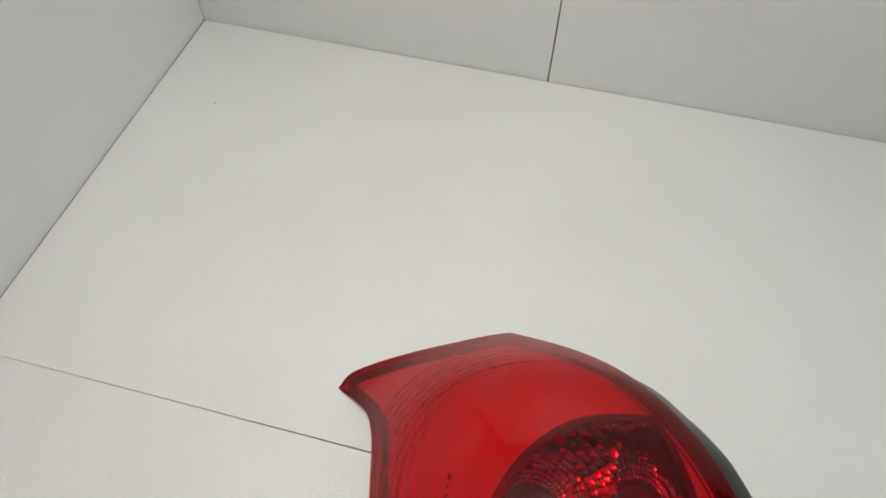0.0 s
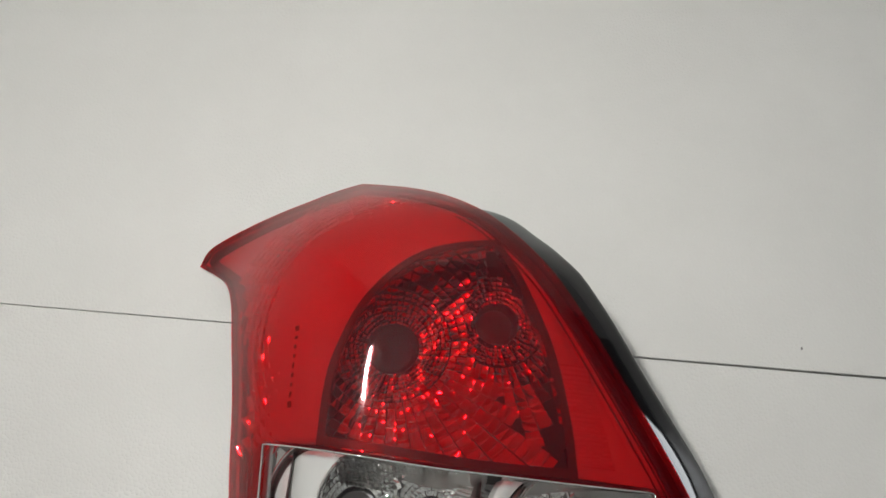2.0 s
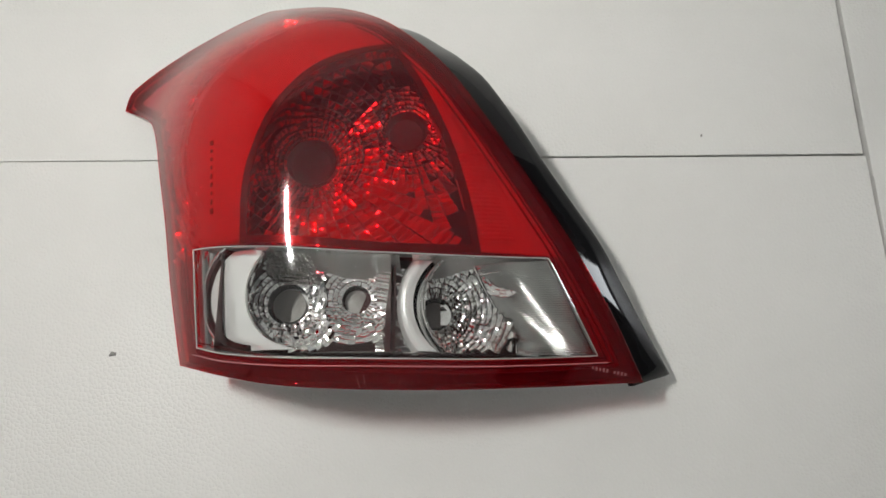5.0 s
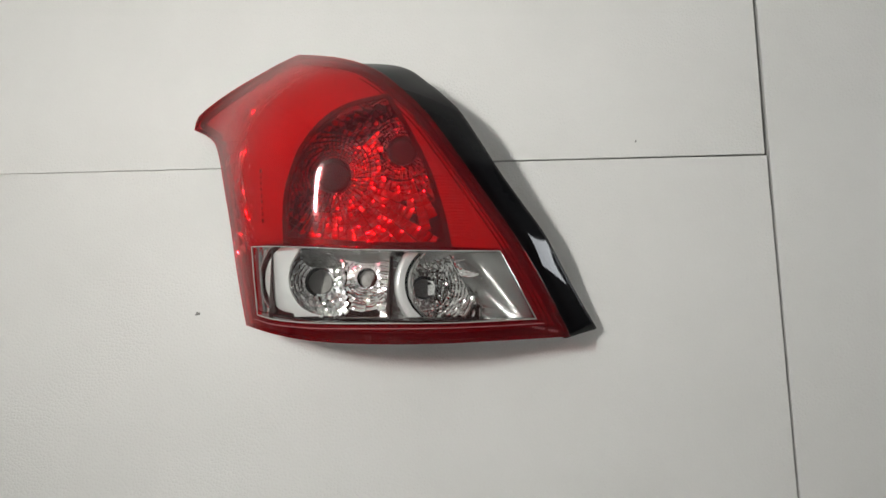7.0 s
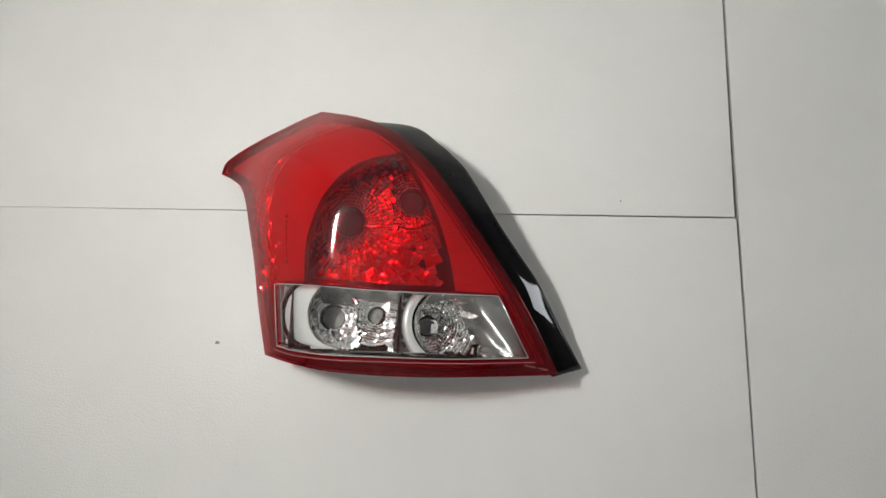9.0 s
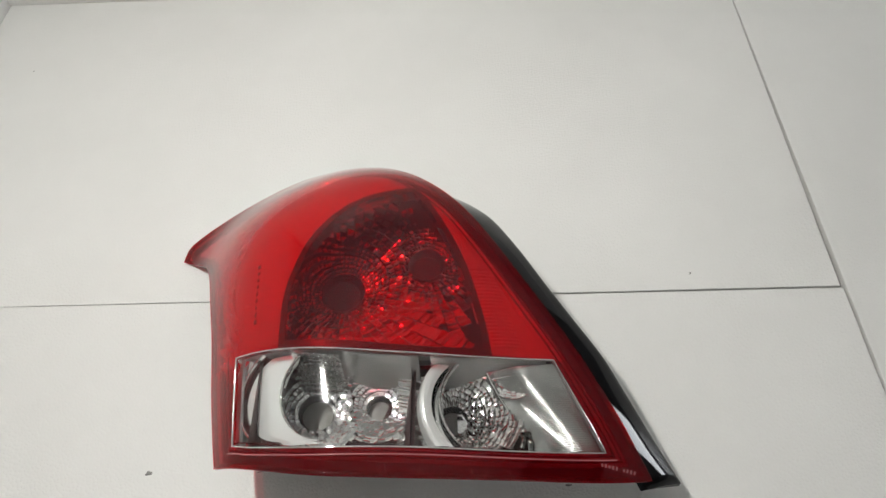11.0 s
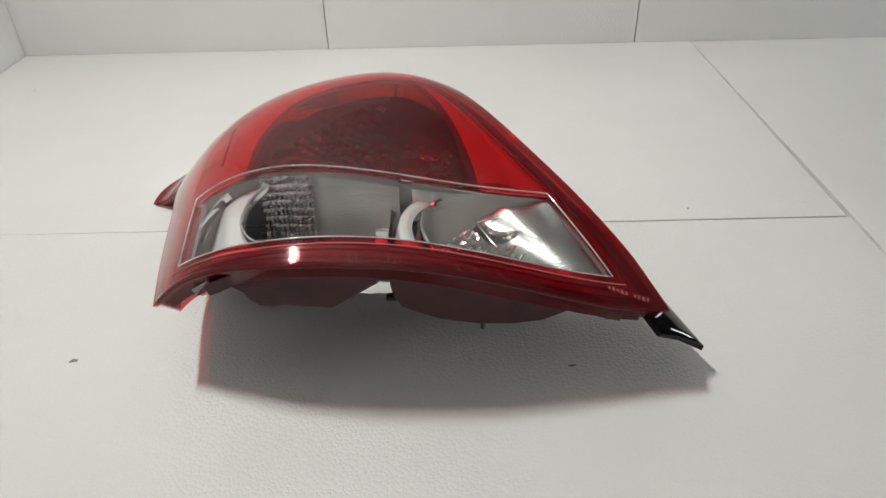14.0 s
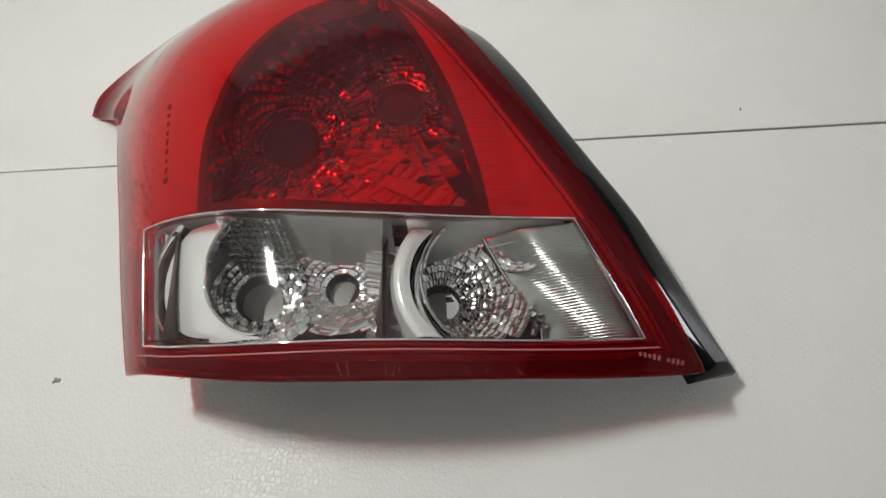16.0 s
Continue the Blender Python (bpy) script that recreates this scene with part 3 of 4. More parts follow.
def bulb(cx, cy, z, r, mat, label):
    """A bulb cap deep in its dark socket."""
    n = 28
    v, f = [], []
    for k in range(n):
        a = 2 * math.pi * k / n
        for q, dz in ((r * 1.04, 0.0008), (r, 0.0), (r * 0.97, -0.012), (0.0, -0.012)):
            v.append(Vector((cx + q * math.cos(a), cy + q * math.sin(a), z + dz)))
    for k in range(n):
        m = (k + 1) % n
        f += [(4 * k + i, 4 * m + i, 4 * m + i + 1, 4 * k + i + 1) for i in range(3)]
    ob = part("bulb_socket", mesh("bulb_socket", v, f, DARK, True), tail, "dark bulb socket")
    part("bulb_cap", mesh("bulb_cap", *(lambda v, f: (v, f, mat, True))(*disc(cx - r * 0.08, cy + r * 0.03, z - 0.008, r * 0.84, r * 0.05))), ob, label)


BODY = offset(OUTLINE, 0.011)


def near(*spots):
    def ok(x, y):
        d = [math.hypot(x - a, y - b) / s for a, b, s in spots]
        return d[0] <= min(d) + 1e-9
    return ok


def inside(loop, test):
    return lambda x, y: test(x, y) and bool(within(loop, [(x, y)])[0])


R1, R2 = (0.529, -0.526), (0.604, -0.502)
MOUTH = offset(MOON, -0.026)


def red_border(y):
    """The line in plan between the two bowls of the red chamber."""
    return 0.5825 + max(0.0, -0.528 - y) * 0.75


n1 = inside(BODY, lambda x, y: y > -0.612 and x < red_border(y) and x < 0.652)
n2 = inside(BODY, lambda x, y: y > -0.612 and x >= red_border(y) and x < 0.640)
part("reflector_bowl", mesh("reflector_bowl", *bowl(*R1, 0.056, 0.0185, 0.046, 0.072, 8, 48, lambda x, y: n1(x, y) and math.hypot(x - R1[0], y - R1[1]) < 0.043, 1.3, seed=3, puff=0.0008, tip=(0.0, 0.0), edge=MOUTH, jag=0.0007, fill=0.89), FACET, True), tail, "ring of small chrome facets round the bulb")
part("reflector_bowl", mesh("reflector_bowl", *bowl(*R1, 0.070, 0.043, 0.140, 0.106, 16, 54, lambda x, y: n1(x, y) and math.hypot(x - R1[0], y - R1[1]) >= 0.043, 1.1, seed=5, puff=0.0011, tip=(0.03, 0.0), edge=MOUTH, jag=0.0010, fill=0.93), FACET, True), tail, "faceted chrome reflector bowl")
part("reflector_bowl", mesh("reflector_bowl", *bowl(*R2, 0.062, 0.0160, 0.038, 0.075, 7, 42, lambda x, y: n2(x, y) and math.hypot(x - R2[0], y - R2[1]) < 0.036, 1.3, seed=4, puff=0.0007, tip=(0.0, 0.0), edge=MOUTH, jag=0.0007, fill=0.89), FACET, True), tail, "ring of small chrome facets round the bulb")
part("reflector_bowl", mesh("reflector_bowl", *bowl(*R2, 0.073, 0.036, 0.120, 0.106, 15, 52, lambda x, y: n2(x, y) and math.hypot(x - R2[0], y - R2[1]) >= 0.036, 1.1, seed=6, puff=0.0010, tip=(0.03, 0.0), edge=MOUTH, jag=0.0010, fill=0.93), FACET, True), tail, "faceted chrome reflector bowl")
bulb(*R1, 0.057, 0.0188, DARK, "dark bulb cap")
bulb(*R2, 0.063, 0.0158, DARK, "dark bulb cap")
wall_strip(MOON, under(0.007), under(0.020), CHROME, "chamber_wall", tail, "chrome chamber wall", lean=0.004)
# Dark ring round the opening paints in the shade on the chamber wall.
part("chamber_shade_band", mesh("chamber_shade_band", *(lambda v, f, s: (v, f, MAROON, s))(*shell(offset(MOON, -0.0012), [offset(MOON, 0.0042)], lens_z, 0.001, 0.006, 0.0062))), tail, "dark maroon band, painted shade round the red chamber")


def ribbed(corners, nu, ribs, depth, mat, name, label, wave=0.0):
    """A panel with fine ribs between four corners."""
    a, b, c, d = (Vector(q) for q in corners)
    verts, faces = [], []
    rows = ribs * 4
    for j in range(rows + 1):
        v = j / rows
        for i in range(nu + 1):
            u = i / nu
            p = a.lerp(b, u).lerp(d.lerp(c, u), v)
            p.z += depth * math.cos(2 * math.pi * j / 4) + 0.001 * math.sin(math.pi * u) + wave * math.sin(7 * u + 9 * v) * math.sin(5 * v - 4 * u)
            verts.append(p)
    for j in range(rows):
        for i in range(nu):
            k = j * (nu + 1) + i
            faces.append((k, k + 1, k + nu + 2, k + nu + 1))
    return part(name, mesh(name, verts, faces, mat, True), tail, label)


ribbed([(x, y, lens_z(x, y) - 0.0068) for x, y in ((0.660, -0.606), (0.682, -0.606), (0.660, -0.546), (0.642, -0.546))], 8, 22, 0.0005, BEZEL, "ribbed_reflector", "ribbed chrome side reflector")

# clear chamber
T1, T2, T3 = (0.518, -0.640), (0.568, -0.637), (0.6265, -0.647)
PANE = offset(WINDOW, -0.012)


def arc_x(cx, cy, r, y):
    """The left side of a circle at the height y of the plan."""
    return cx - math.sqrt(max(r * r - (y - cy) ** 2, 0.0))


def ridge_x(y):
    """The ridge between the reversing bowl and the corner reflector."""
    return 0.654 + 0.0300 * min(1.0, max(0.0, (-0.618 - y) / 0.052)) ** 1.15


COLLAR_1 = (0.5355, -0.642, 0.0355)
COLLAR_3 = (0.6595, -0.647, 0.0410)
k1 = inside(PANE, lambda x, y: near((*T1, 1.0), (*T2, 0.72))(x, y) and x > arc_x(*COLLAR_1, y) - 0.0100 and x < 0.575 and y > -0.678)
k2 = inside(PANE, lambda x, y: near((*T2, 0.72), (*T1, 1.0))(x, y) and x < 0.589 and y > -0.672)
k3 = inside(PANE, lambda x, y: x > arc_x(*COLLAR_3, y) - 0.0040 and x < ridge_x(y) and y > -0.678)
part("turn_reflector", mesh("turn_reflector", *bowl(*T1, 0.060, 0.0152, 0.052, 0.100, 12, 54, k1, 1.15, seed=7, puff=0.0005, tip=(0.0, 0.0), jag=0.0007, flat=0.25), FACET, True), tail, "faceted chrome reflector bowl")
part("small_facets", mesh("small_facets", *bowl(*T2, 0.060, 0.0105, 0.046, 0.094, 11, 38, k2, 1.1, seed=8, puff=0.0005, tip=(0.0, 0.0), jag=0.0006, flat=0.3), FACET, True), tail, "faceted chrome reflector bowl")
part("reverse_reflector", mesh("reverse_reflector", *bowl(*T3, 0.056, 0.0120, 0.066, 0.096, 15, 56, k3, 1.1, seed=9, puff=0.0007, tip=(0.04, 0.02), jag=0.0007, flat=0.65), FACET, True), tail, "faceted chrome reflector bowl")
bulb(*T1, 0.0595, 0.0149, BULB, "grey bulb cap")
bulb(*T2, 0.0595, 0.0104, BULB, "grey bulb cap")
bulb(*T3, 0.0555, 0.0118, BULB, "grey bulb cap")


def patch(nu, nv, spot):
    """A sheet of quads over u and v from 0 to 1."""
    verts = [spot(i / nu, j / nv) for j in range(nv + 1) for i in range(nu + 1)]
    faces = [(j * (nu + 1) + i, j * (nu + 1) + i + 1, (j + 1) * (nu + 1) + i + 1, (j + 1) * (nu + 1) + i) for j in range(nv) for i in range(nu)]
    return verts, faces


def pane_y(x, v):
    """From the lower edge of the pane (v = 0) to its upper edge (v = 1)."""
    top = -0.6085 - 0.0085 * min(1.0, max(0.0, (x - 0.458) / 0.09))
    low = -0.6755 - 0.0105 * min(1.0, max(0.0, (x - 0.463) / 0.065)) + 0.0045 * max(0.0, (x - 0.66) / 0.08)
    return low + (top - low) * v


def lune(left, right, bands, mat, name, label, nv=40):
    """A curved strip between two arcs of the plan; bands give depths under the lens from left to right."""
    def spot(u, v):
        y = max(pane_y(0.5 * (left(-0.645) + right(-0.645)), v), -0.6795 + 0.002 * v)
        x = left(y) + (right(y) - left(y)) * u
        k = u * (len(bands) - 1)
        i = min(int(k), len(bands) - 2)
        d = bands[i] + (bands[i + 1] - bands[i]) * (k - i)
        xx = max(x, 0.456)
        return Vector((xx, y, lens_z(xx, y) - d))
    return part(name, mesh(name, *patch(4 * (len(bands) - 1), nv, spot), mat, True), tail, label)


lune(lambda y: arc_x(*COLLAR_1, y) - 0.0030, lambda y: arc_x(*COLLAR_1, y) + 0.0012, (0.016, 0.0120, 0.0115, 0.0125, 0.0165), CHROME, "chrome_collar", "polished chrome collar round the bowl")
lune(lambda y: arc_x(0.5015, -0.641, 0.0335, y), lambda y: arc_x(*COLLAR_1, y) - 0.0030, (0.0175, 0.0165, 0.0165, 0.0165), SATIN, "chrome_crescent", "satin chrome crescent")
# Dark strip paints in the red that the chrome mirrors here.
lune(lambda y: arc_x(0.5015, -0.641, 0.0370, y) - 0.0004, lambda y: arc_x(0.5015, -0.641, 0.0335, y), (0.0165, 0.0210, 0.0180), MAROON, "red_reflection_strip", "dark maroon strip painting the red reflection beside the crescent")
lune(lambda y: arc_x(0.5015, -0.641, 0.0405, y) - 0.0008, lambda y: arc_x(0.5015, -0.641, 0.0370, y) - 0.0004, (0.0180, 0.0110, 0.0105, 0.0165), CHROME, "chrome_ridge", "polished chrome ridge")
lune(lambda y: 0.4545 + 0.08 * (-0.609 - y), lambda y: arc_x(0.5015, -0.641, 0.0405, y) - 0.0008, (0.0065, 0.0120, 0.0150, 0.0178), CHROME, "chrome_corner", "polished chrome corner")
lune(lambda y: arc_x(*COLLAR_3, y) - 0.0022, lambda y: arc_x(*COLLAR_3, y) + 0.0014, (0.022, 0.0150, 0.0140, 0.0150, 0.0190), CHROME, "chrome_collar", "polished chrome collar round the bowl")
lune(lambda y: arc_x(0.6515, -0.647, 0.0400, y), lambda y: arc_x(*COLLAR_3, y) - 0.0022, (0.0205, 0.0260, 0.0300, 0.0240), CHROME, "chrome_band", "polished chrome band beside the collar")
lune(lambda y: arc_x(0.6550, -0.647, 0.0550, y), lambda y: arc_x(0.6515, -0.647, 0.0400, y), (0.030, 0.0205, 0.0190, 0.0190, 0.0205), SATIN, "chrome_crescent", "satin chrome crescent")


def corner(u, v):
    y = max(pane_y(0.69, v), -0.6795 + 0.002 * v)
    x0, x1 = ridge_x(y), 0.7405 - 0.0355 * v
    x = x0 + (x1 - x0) * u
    deep = 0.021 * (1 - u) ** 1.4 + 0.0065
    rib = 0.00022 * math.sin(2 * math.pi * v * 44) * max(0.0, min(1.0, 3.2 * u - 0.5) * min(1.0, 2.3 - 2.3 * v))
    return Vector((x, y, lens_z(x, y) - deep + rib + 0.0012 * math.sin(9 * u + 4 * v)))


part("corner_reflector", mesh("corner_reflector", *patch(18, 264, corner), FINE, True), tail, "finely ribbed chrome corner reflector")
# Added facets imitate the reversing bowl's mirror image in the corner.
k4 = inside(offset(WINDOW, -0.002), lambda x, y: x > ridge_x(y) + 0.001 and y > -0.648 and y < -0.6195 + 0.0)
part("small_facets", mesh("small_facets", *bowl(0.6740, -0.6230, 0.0800, 0.0055, 0.0175, 0.084, 5, 22, k4, 1.0, seed=14, puff=0.0006), FACET, True), tail, "chrome facets added as the bowl's mirror image beside the ridge")
_ridge = [Vector((ridge_x(y) + 0.0002, y, lens_z(ridge_x(y), y) - 0.0262)) for y in (-0.618 - 0.0066 * k for k in range(10))]
part("chrome_ridge", mesh("chrome_ridge", *(lambda v, f: (v, f, CHROME, True))(*tube(_ridge, 0.0011, 8, False))), tail, "thin chrome ridge between the reflectors")
_ridge = [Vector((0.6555, -0.6245, 0.0835)).lerp(Vector((0.7000, -0.6185, 0.0890)), k / 6) for k in range(7)]
part("chrome_ridge", mesh("chrome_ridge", *(lambda v, f: (v, f, CHROME, True))(*tube(_ridge, 0.0006, 8, False))), tail, "thin chrome ridge between the reflectors")
wall_strip(offset(WINDOW, -0.003), under(0.006), under(0.016), CHROME, "chamber_wall", tail, "chrome chamber wall")


def base(u, v):
    x, y = 0.584 + 0.029 * u, -0.684 + 0.066 * v
    return Vector((x, y, 0.068 + 0.010 * (2 * v - 1) ** 2 + 0.0008 * math.sin(46 * v + 5 * u) + 0.0004 * math.sin(110 * v + 9 * u)))


part("reflector_base", mesh("reflector_base", *patch(12, 90, base), BRUSHED, True), tail, "wavy chrome base of the reflector")
for x0, x1 in ((0.508, 0.584), (0.630, 0.704)):
    part("reflector_base", mesh("reflector_base", *(lambda v, f, s: (v, f, CHROME, s))(*shell(loop_of([[(x0, -0.616), (x0, -0.654)], [(x0, -0.654), (x1, -0.654)], [(x1, -0.654), (x1 - 0.012, -0.616)], [(x1 - 0.012, -0.616), (x0, -0.616)]]), [], lambda x, y: 0.0482 + 0.0006 * math.sin(x * 160) * math.cos(y * 130), 0.001, 0.004))), tail, "wavy chrome base of the reflector")


def back_wall(x0, x1, ribs, lean):
    """A hollow chrome wall under the upper edge of the pane, with fine slanting ribs."""
    def spot(u, v):
        x = x0 + (x1 - x0) * u
        y0 = pane_y(x, 1.0) + 0.0015
        z1 = lens_z(x, y0) - 0.0065
        hollow = 0.010 * math.sin(math.pi * u) * v
        rib = 0.00018 * math.sin(2 * math.pi * (ribs * v + 9 * u)) * min(1.0, 3 * v)
        return Vector((x, y0 - lean * v ** 1.6 + hollow * 0.35 + rib, z1 + (0.062 - z1) * v))
    return patch(40, ribs * 6, spot)


part("back_wall", mesh("back_wall", *back_wall(0.505, 0.602, 30, 0.010), HOLLOW, True), tail, "finely ribbed chrome back wall of the chamber")
part("back_wall", mesh("back_wall", *back_wall(0.611, 0.700, 30, 0.009), HOLLOW, True), tail, "finely ribbed chrome back wall of the chamber")


def facet_wall(x0, x1, n, rows):
    """Pillow facets on the back wall beside the first bowl."""
    rn = random.Random(12)
    verts, faces = [], []

    def spot(i, k):
        x = x0 + (x1 - x0) * i / n
        y0 = pane_y(x, 1.0) - 0.0010
        z1 = lens_z(x, y0) - 0.0075
        return Vector((x, y0 - 0.0105 * (k / rows) ** 1.5, z1 + (0.066 - z1) * k / rows))

    for i in range(n):
        for k in range(rows):
            c = [spot(i, k), spot(i + 1, k), spot(i + 1, k + 1), spot(i, k + 1)]
            c = [q + Vector((0, rn.uniform(-0.0006, 0.0006), 0)) for q in c]
            m = sum(c, Vector()) / 4 + Vector((0, -0.0012, 0.0006)) * rn.uniform(0.5, 1.5)
            mids = [(c[j] + c[(j + 1) % 4]) / 2 + Vector((0, -0.0006, 0.0003)) for j in range(4)]
            b = len(verts)
            verts += c + mids + [m]
            faces += [(b + j, b + 4 + j, b + 8, b + 4 + (j + 3) % 4) for j in range(4)]
    return verts, faces


part("facet_wall", mesh("facet_wall", *facet_wall(0.506, 0.543, 11, 9), FACET, True), tail, "faceted chrome corner of the back wall")


def front_wall(x0, x1):
    """A chrome wall that slopes down from the lower edge of the pane to the bowls."""
    def spot(u, v):
        x = x0 + (x1 - x0) * u
        z1 = lens_z(x, -0.683) - 0.009
        return Vector((x, -0.6835 + 0.0060 * v ** 0.8 + 0.0005 * math.sin(60 * u) * v, z1 + (0.064 - z1) * v))
    return patch(40, 10, spot)


part("front_wall", mesh("front_wall", *front_wall(0.505, 0.602), CHROME, True), tail, "polished chrome front wall of the chamber")
part("front_wall", mesh("front_wall", *front_wall(0.611, 0.700), CHROME, True), tail, "polished chrome front wall of the chamber")

# housing behind
part("housing", mesh("housing", *(lambda v, f, s: (v, f, HOUSING, s))(*shell(offset(OUTLINE, 0.010), [offset(MOON, -0.012), offset(WINDOW, -0.007)], lens_z, 0.003, 0.008, 0.020))), tail, "dark plastic lamp housing, maroon from painted red light")
PAN = clipped(INNER, *PANE_TOP)


def pan_z(x, y):
    return min(0.042, lens_z(x, y) - 0.026)


part("housing_pan", mesh("housing_pan", *(lambda v, f, s: (v, f, HOUSING, s))(*shell(PAN, [], pan_z, 0.002, 0.008))), tail, "dark back of the housing, maroon from painted red light")
wall_strip(PAN, under(0.011), pan_z, HOUSING, "housing_wall", tail, "dark plastic housing wall, maroon from painted red light")
wall_strip(offset(OUTLINE, 0.0095), under(0.010), under(0.022), HOUSING, "housing_wall", tail, "dark plastic housing wall, maroon from painted red light")


def bulge(profile, y0, y1, name, rise=0.0):
    """A housing bulge: a profile in x and z drawn through y with a softened front."""
    n = len(profile)
    mx = sum(p[0] for p in profile) / n
    mz = max(p[1] for p in profile)
    verts, faces = [], []
    for y, s, drop in ((y0, 0.965, -rise), (y0 + 0.003, 1.0, -rise), (y1, 1.0, rise * 1.6)):
        for x, z in profile:
            low = drop * (mz - z) / max(mz - min(p[1] for p in profile), 1e-6)
            verts.append(Vector((mx + (x - mx) * s, y, mz + (z - mz) * s - low)))
    for r in range(2):
        for i in range(n - 1):
            faces.append((r * n + i, r * n + i + 1, (r + 1) * n + i + 1, (r + 1) * n + i))
    for x, z in profile:
        xx = mx + (x - mx) * 0.965
        verts.append(Vector((xx, y0, min(mz, lens_z(xx, y0) - 0.014))))
    faces += [(i + 1, i, 3 * n + i, 3 * n + i + 1) for i in range(n - 1)]
    return part(name, mesh(name, verts, faces, HOUSING), tail, "dark plastic housing bulge, maroon from painted red light")


bulge([(0.478, 0.098), (0.479, 0.086), (0.488, 0.072), (0.501, 0.060), (0.505, 0.051), (0.511, 0.0445), (0.520, 0.0435), (0.527, 0.0455), (0.540, 0.0435), (0.558, 0.041), (0.590, 0.066), (0.599, 0.092)], -0.681, -0.600, "housing_bulge", 0.0125)
bulge([(0.596, 0.093), (0.597, 0.067), (0.599, 0.054), (0.604, 0.044), (0.616, 0.037), (0.628, 0.031), (0.642, 0.0275), (0.655, 0.025), (0.678, 0.024), (0.698, 0.027), (0.727, 0.044), (0.740, 0.066)], -0.681, -0.600, "housing_bulge", 0.0125)
bulge([(0.480, 0.038), (0.484, 0.010), (0.492, 0.001), (0.550, 0.0), (0.590, 0.001), (0.600, 0.010), (0.604, 0.038)], -0.595, -0.490, "housing_bulge")
def lip(x0, x1, rise):
    """The strip between the lens's lower edge and the bulges."""
    v, f = [], []
    for i in range(33):
        x = x0 + (x1 - x0) * i / 32
        z0 = lens_z(x, -0.694) - 0.010
        v += [Vector((x, -0.6955 + rise, z0)), Vector((x, -0.690 + rise, z0 - 0.012 + rise)), Vector((x, -0.679, z0 - 0.019 + rise))]
        if i:
            f += [(3 * i - 3 + k, 3 * i - 2 + k, 3 * i + 1 + k, 3 * i + k) for k in range(2)]
    return v, f


for x0, x1 in ((0.484, 0.594), (0.594, 0.746)):
    part("housing_lip", mesh("housing_lip", *lip(x0, x1, 0.0), HOUSING, True), tail, "dark underside of the housing, maroon from painted red light")
part("reflector_base", mesh("reflector_base", *lip(0.474, 0.744, 0.004), BRUSHED, True), tail, "chrome lower edge of the reflector")
part("clip_tab", mesh("clip_tab", *box(0.593, -0.672, 0.052, 0.607, -0.662, 0.0550), HOUSING), tail)
part("clip_tab", mesh("clip_tab", *box(0.741, -0.674, 0.033, 0.757, -0.662, 0.050, 0.002), BLACK), tail, "black plastic clip")
_v, _f, _s = rod((0.660, -0.640, 0.0), (0.660, -0.640, 0.030), 0.0018, 12)
part("mounting_stud", mesh("mounting_stud", _v, _f, STEEL, _s), tail, "thin steel mounting stud")


# moulded marks and scratches on the lens
def mark(x, y, w, d, rise, turn, mat, name, parent):
    """A small bar that follows the lens skin."""
    c, k = math.cos(turn), math.sin(turn)
    v = []
    for z in (-0.0004, rise):
        for a, b in ((-w, -d), (w, -d), (w, d), (-w, d)):
            px, py = x + (a * c - b * k) / 2, y + (a * k + b * c) / 2
            v.append(Vector((px, py, lens_z(px, py) + z)))
    f = [(3, 2, 1, 0), (4, 5, 6, 7), (0, 1, 5, 4), (1, 2, 6, 5), (2, 3, 7, 6), (3, 0, 4, 7)]
    return part(name, mesh(name, v, f, mat), parent)


for x, y, w, d, a in ((0.4373, -0.4701, 0.0020, 0.0008, 0.9), (0.4400, -0.4650, 0.0012, 0.0010, 0.4), (0.4412, -0.4600, 0.0016, 0.0007, 1.2), (0.4420, -0.4534, 0.0012, 0.0008, 0.2), (0.4483, -0.4510, 0.0018, 0.0007, 0.6)):
    mark(x, y, w, d, 0.0002, a, MAROON, "moulded_mark", red_lens)
rnd = random.Random(21)
for i in range(10):
    if i in (5,):
        continue
    mark(0.7365 + i * 0.0027, -0.6890 - i * 0.00045, 0.0015, 0.0022 + rnd.uniform(-0.0005, 0.0007), 0.00025, rnd.uniform(-0.4, 0.4), SCRATCH, "moulded_mark", red_lens)
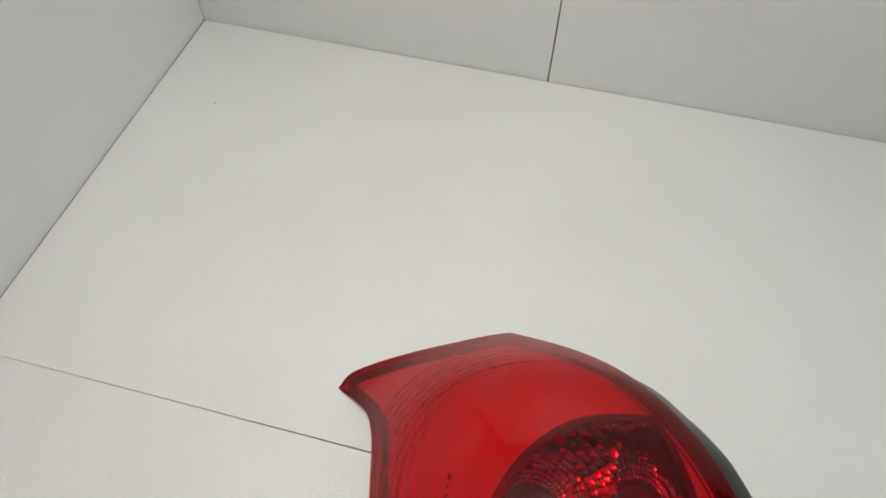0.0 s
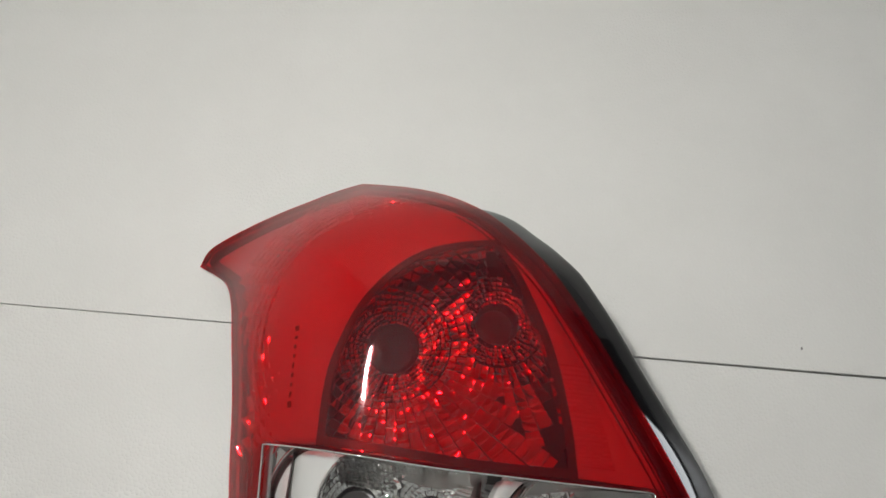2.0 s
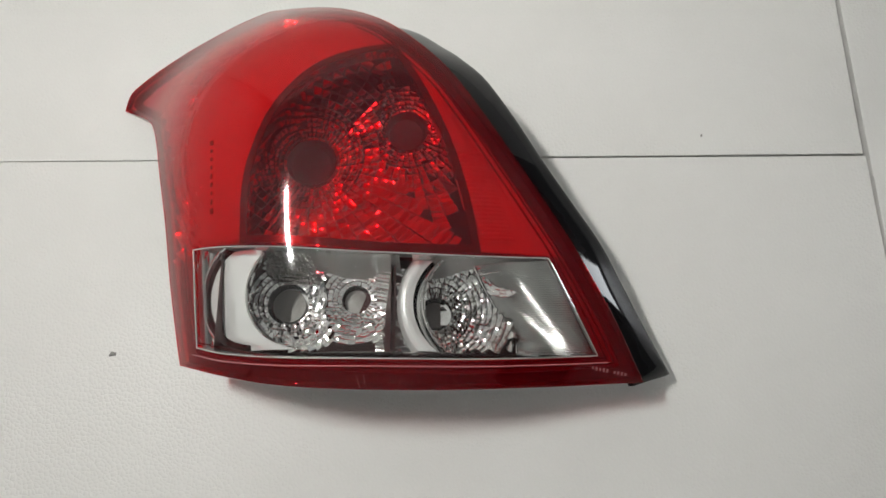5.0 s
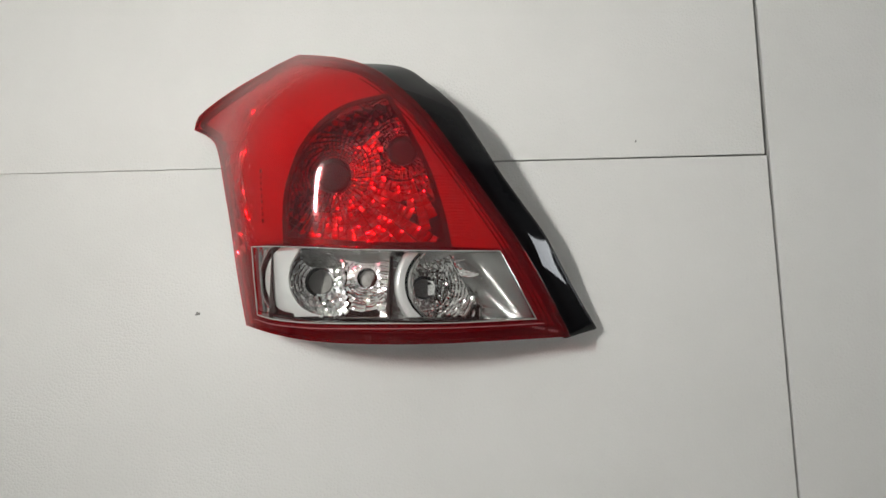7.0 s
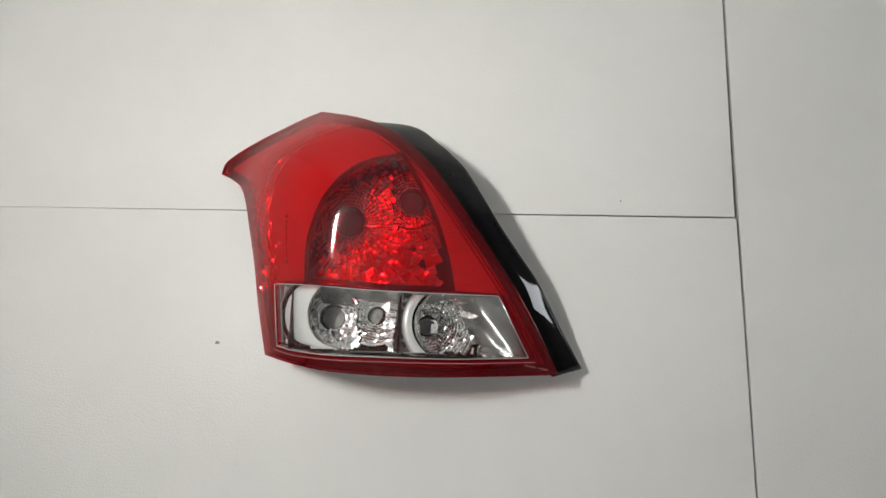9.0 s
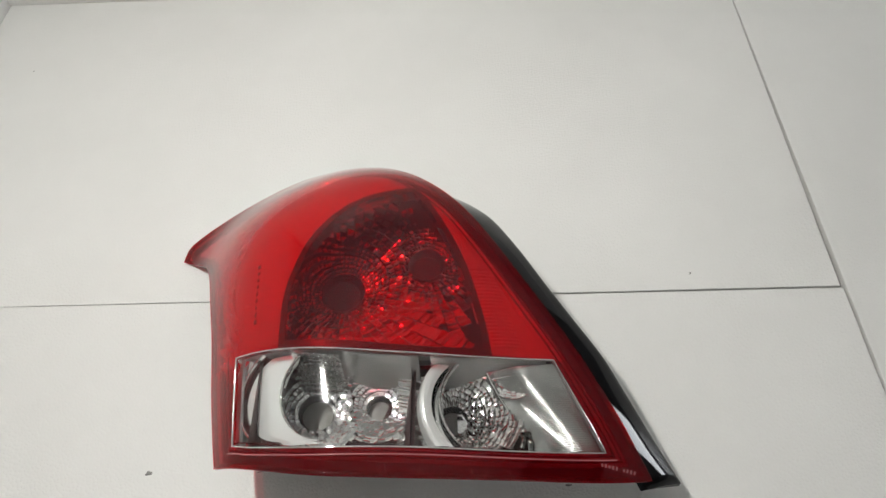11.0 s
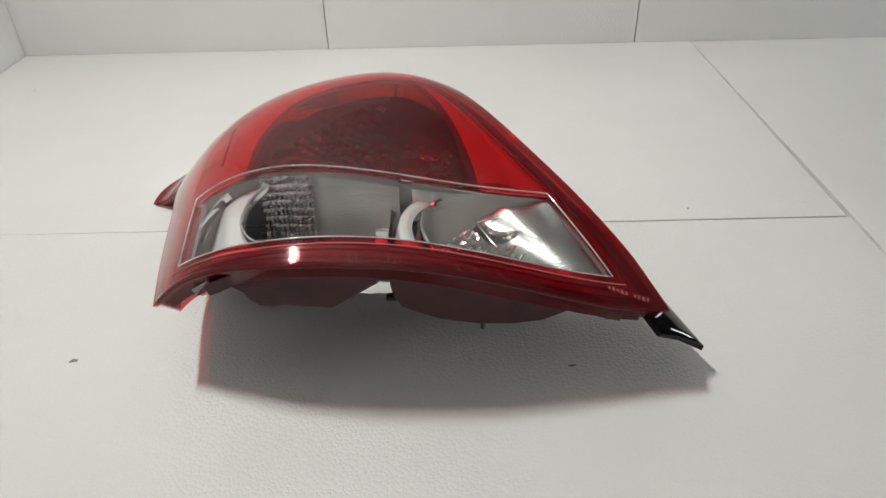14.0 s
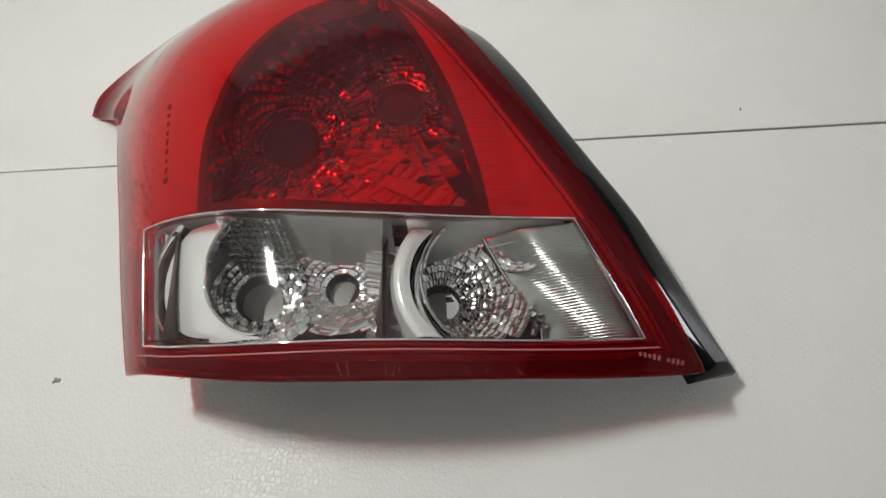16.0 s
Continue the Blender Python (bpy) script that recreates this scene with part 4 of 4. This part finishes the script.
for i in range(9):
    mark(0.4700 + i * 0.0004, -0.536 - i * 0.0062, 0.0012 + rnd.uniform(0, 0.0016), 0.0022 + rnd.uniform(0, 0.0018), 0.0003, rnd.uniform(-0.3, 0.3), RED_WALL, "moulded_mark", red_lens)
for x, y, l, a in ((0.577, -0.7015, 0.008, 1.9), (0.581, -0.7005, 0.007, 1.7), (0.600, -0.7020, 0.005, 1.5), (0.604, -0.7022, 0.005, 1.4), (0.607, -0.7015, 0.004, 1.7), (0.641, -0.7020, 0.006, 2.1), (0.651, -0.7015, 0.004, 1.2), (0.668, -0.7010, 0.006, 2.4)):
    mark(x, y, l, 0.00025, 0.00006, a, SCRATCH, "scratch", red_lens)


# dents and specks in the foam sheets
def dent(x, y, r, parent, seed, squash=0.6, turn=0.0):
    rn = random.Random(seed)
    n = 11
    v = [Vector((x, y, 0.0007 * min(1, r / 0.002)))]
    for q, z in ((0.55, 0.0005), (1.0, 0.00005)):
        for k in range(n):
            a = 2 * math.pi * k / n
            g = r * q * rn.uniform(0.6, 1.25)
            ax, ay = g * math.cos(a), g * math.sin(a) * squash
            v.append(Vector((x + ax * math.cos(turn) - ay * math.sin(turn), y + ax * math.sin(turn) + ay * math.cos(turn), z)))
    f = [(0, 1 + k, 1 + (k + 1) % n) for k in range(n)]
    f += [(1 + k, 1 + n + k, 1 + n + (k + 1) % n, 1 + (k + 1) % n) for k in range(n)]
    return part("dent", mesh("dent", v, f, DENT, True), parent, "small grey dent")


dent(0.3640, -0.6680, 0.0030, front_sheet, 1, 0.8)
dent(0.7210, -0.6820, 0.0032, front_sheet, 2, 0.35, 0.1)
dent(0.8610, -0.4770, 0.0016, back_sheet, 3, 0.5, 1.2)
dent(0.0830, -0.1430, 0.0012, back_sheet, 4, 1.0)

# fine ribs inside the crown of the lens
for i in range(30):
    u = i / 29
    x = 0.392 + 0.152 * u
    y = -0.4235 + 0.030 * math.sin(math.pi * min(1, u * 0.78)) - 0.012 * max(0, u - 0.64) / 0.36
    _p = [skin(x - 0.001 * k, y - 0.0025 * k, 0.0036) for k in range(5)]
    part("crown_rib", mesh("crown_rib", *(lambda v, f: (v, f, RED_WALL, True))(*tube(_p, 0.00045, 5, False))), red_lens)
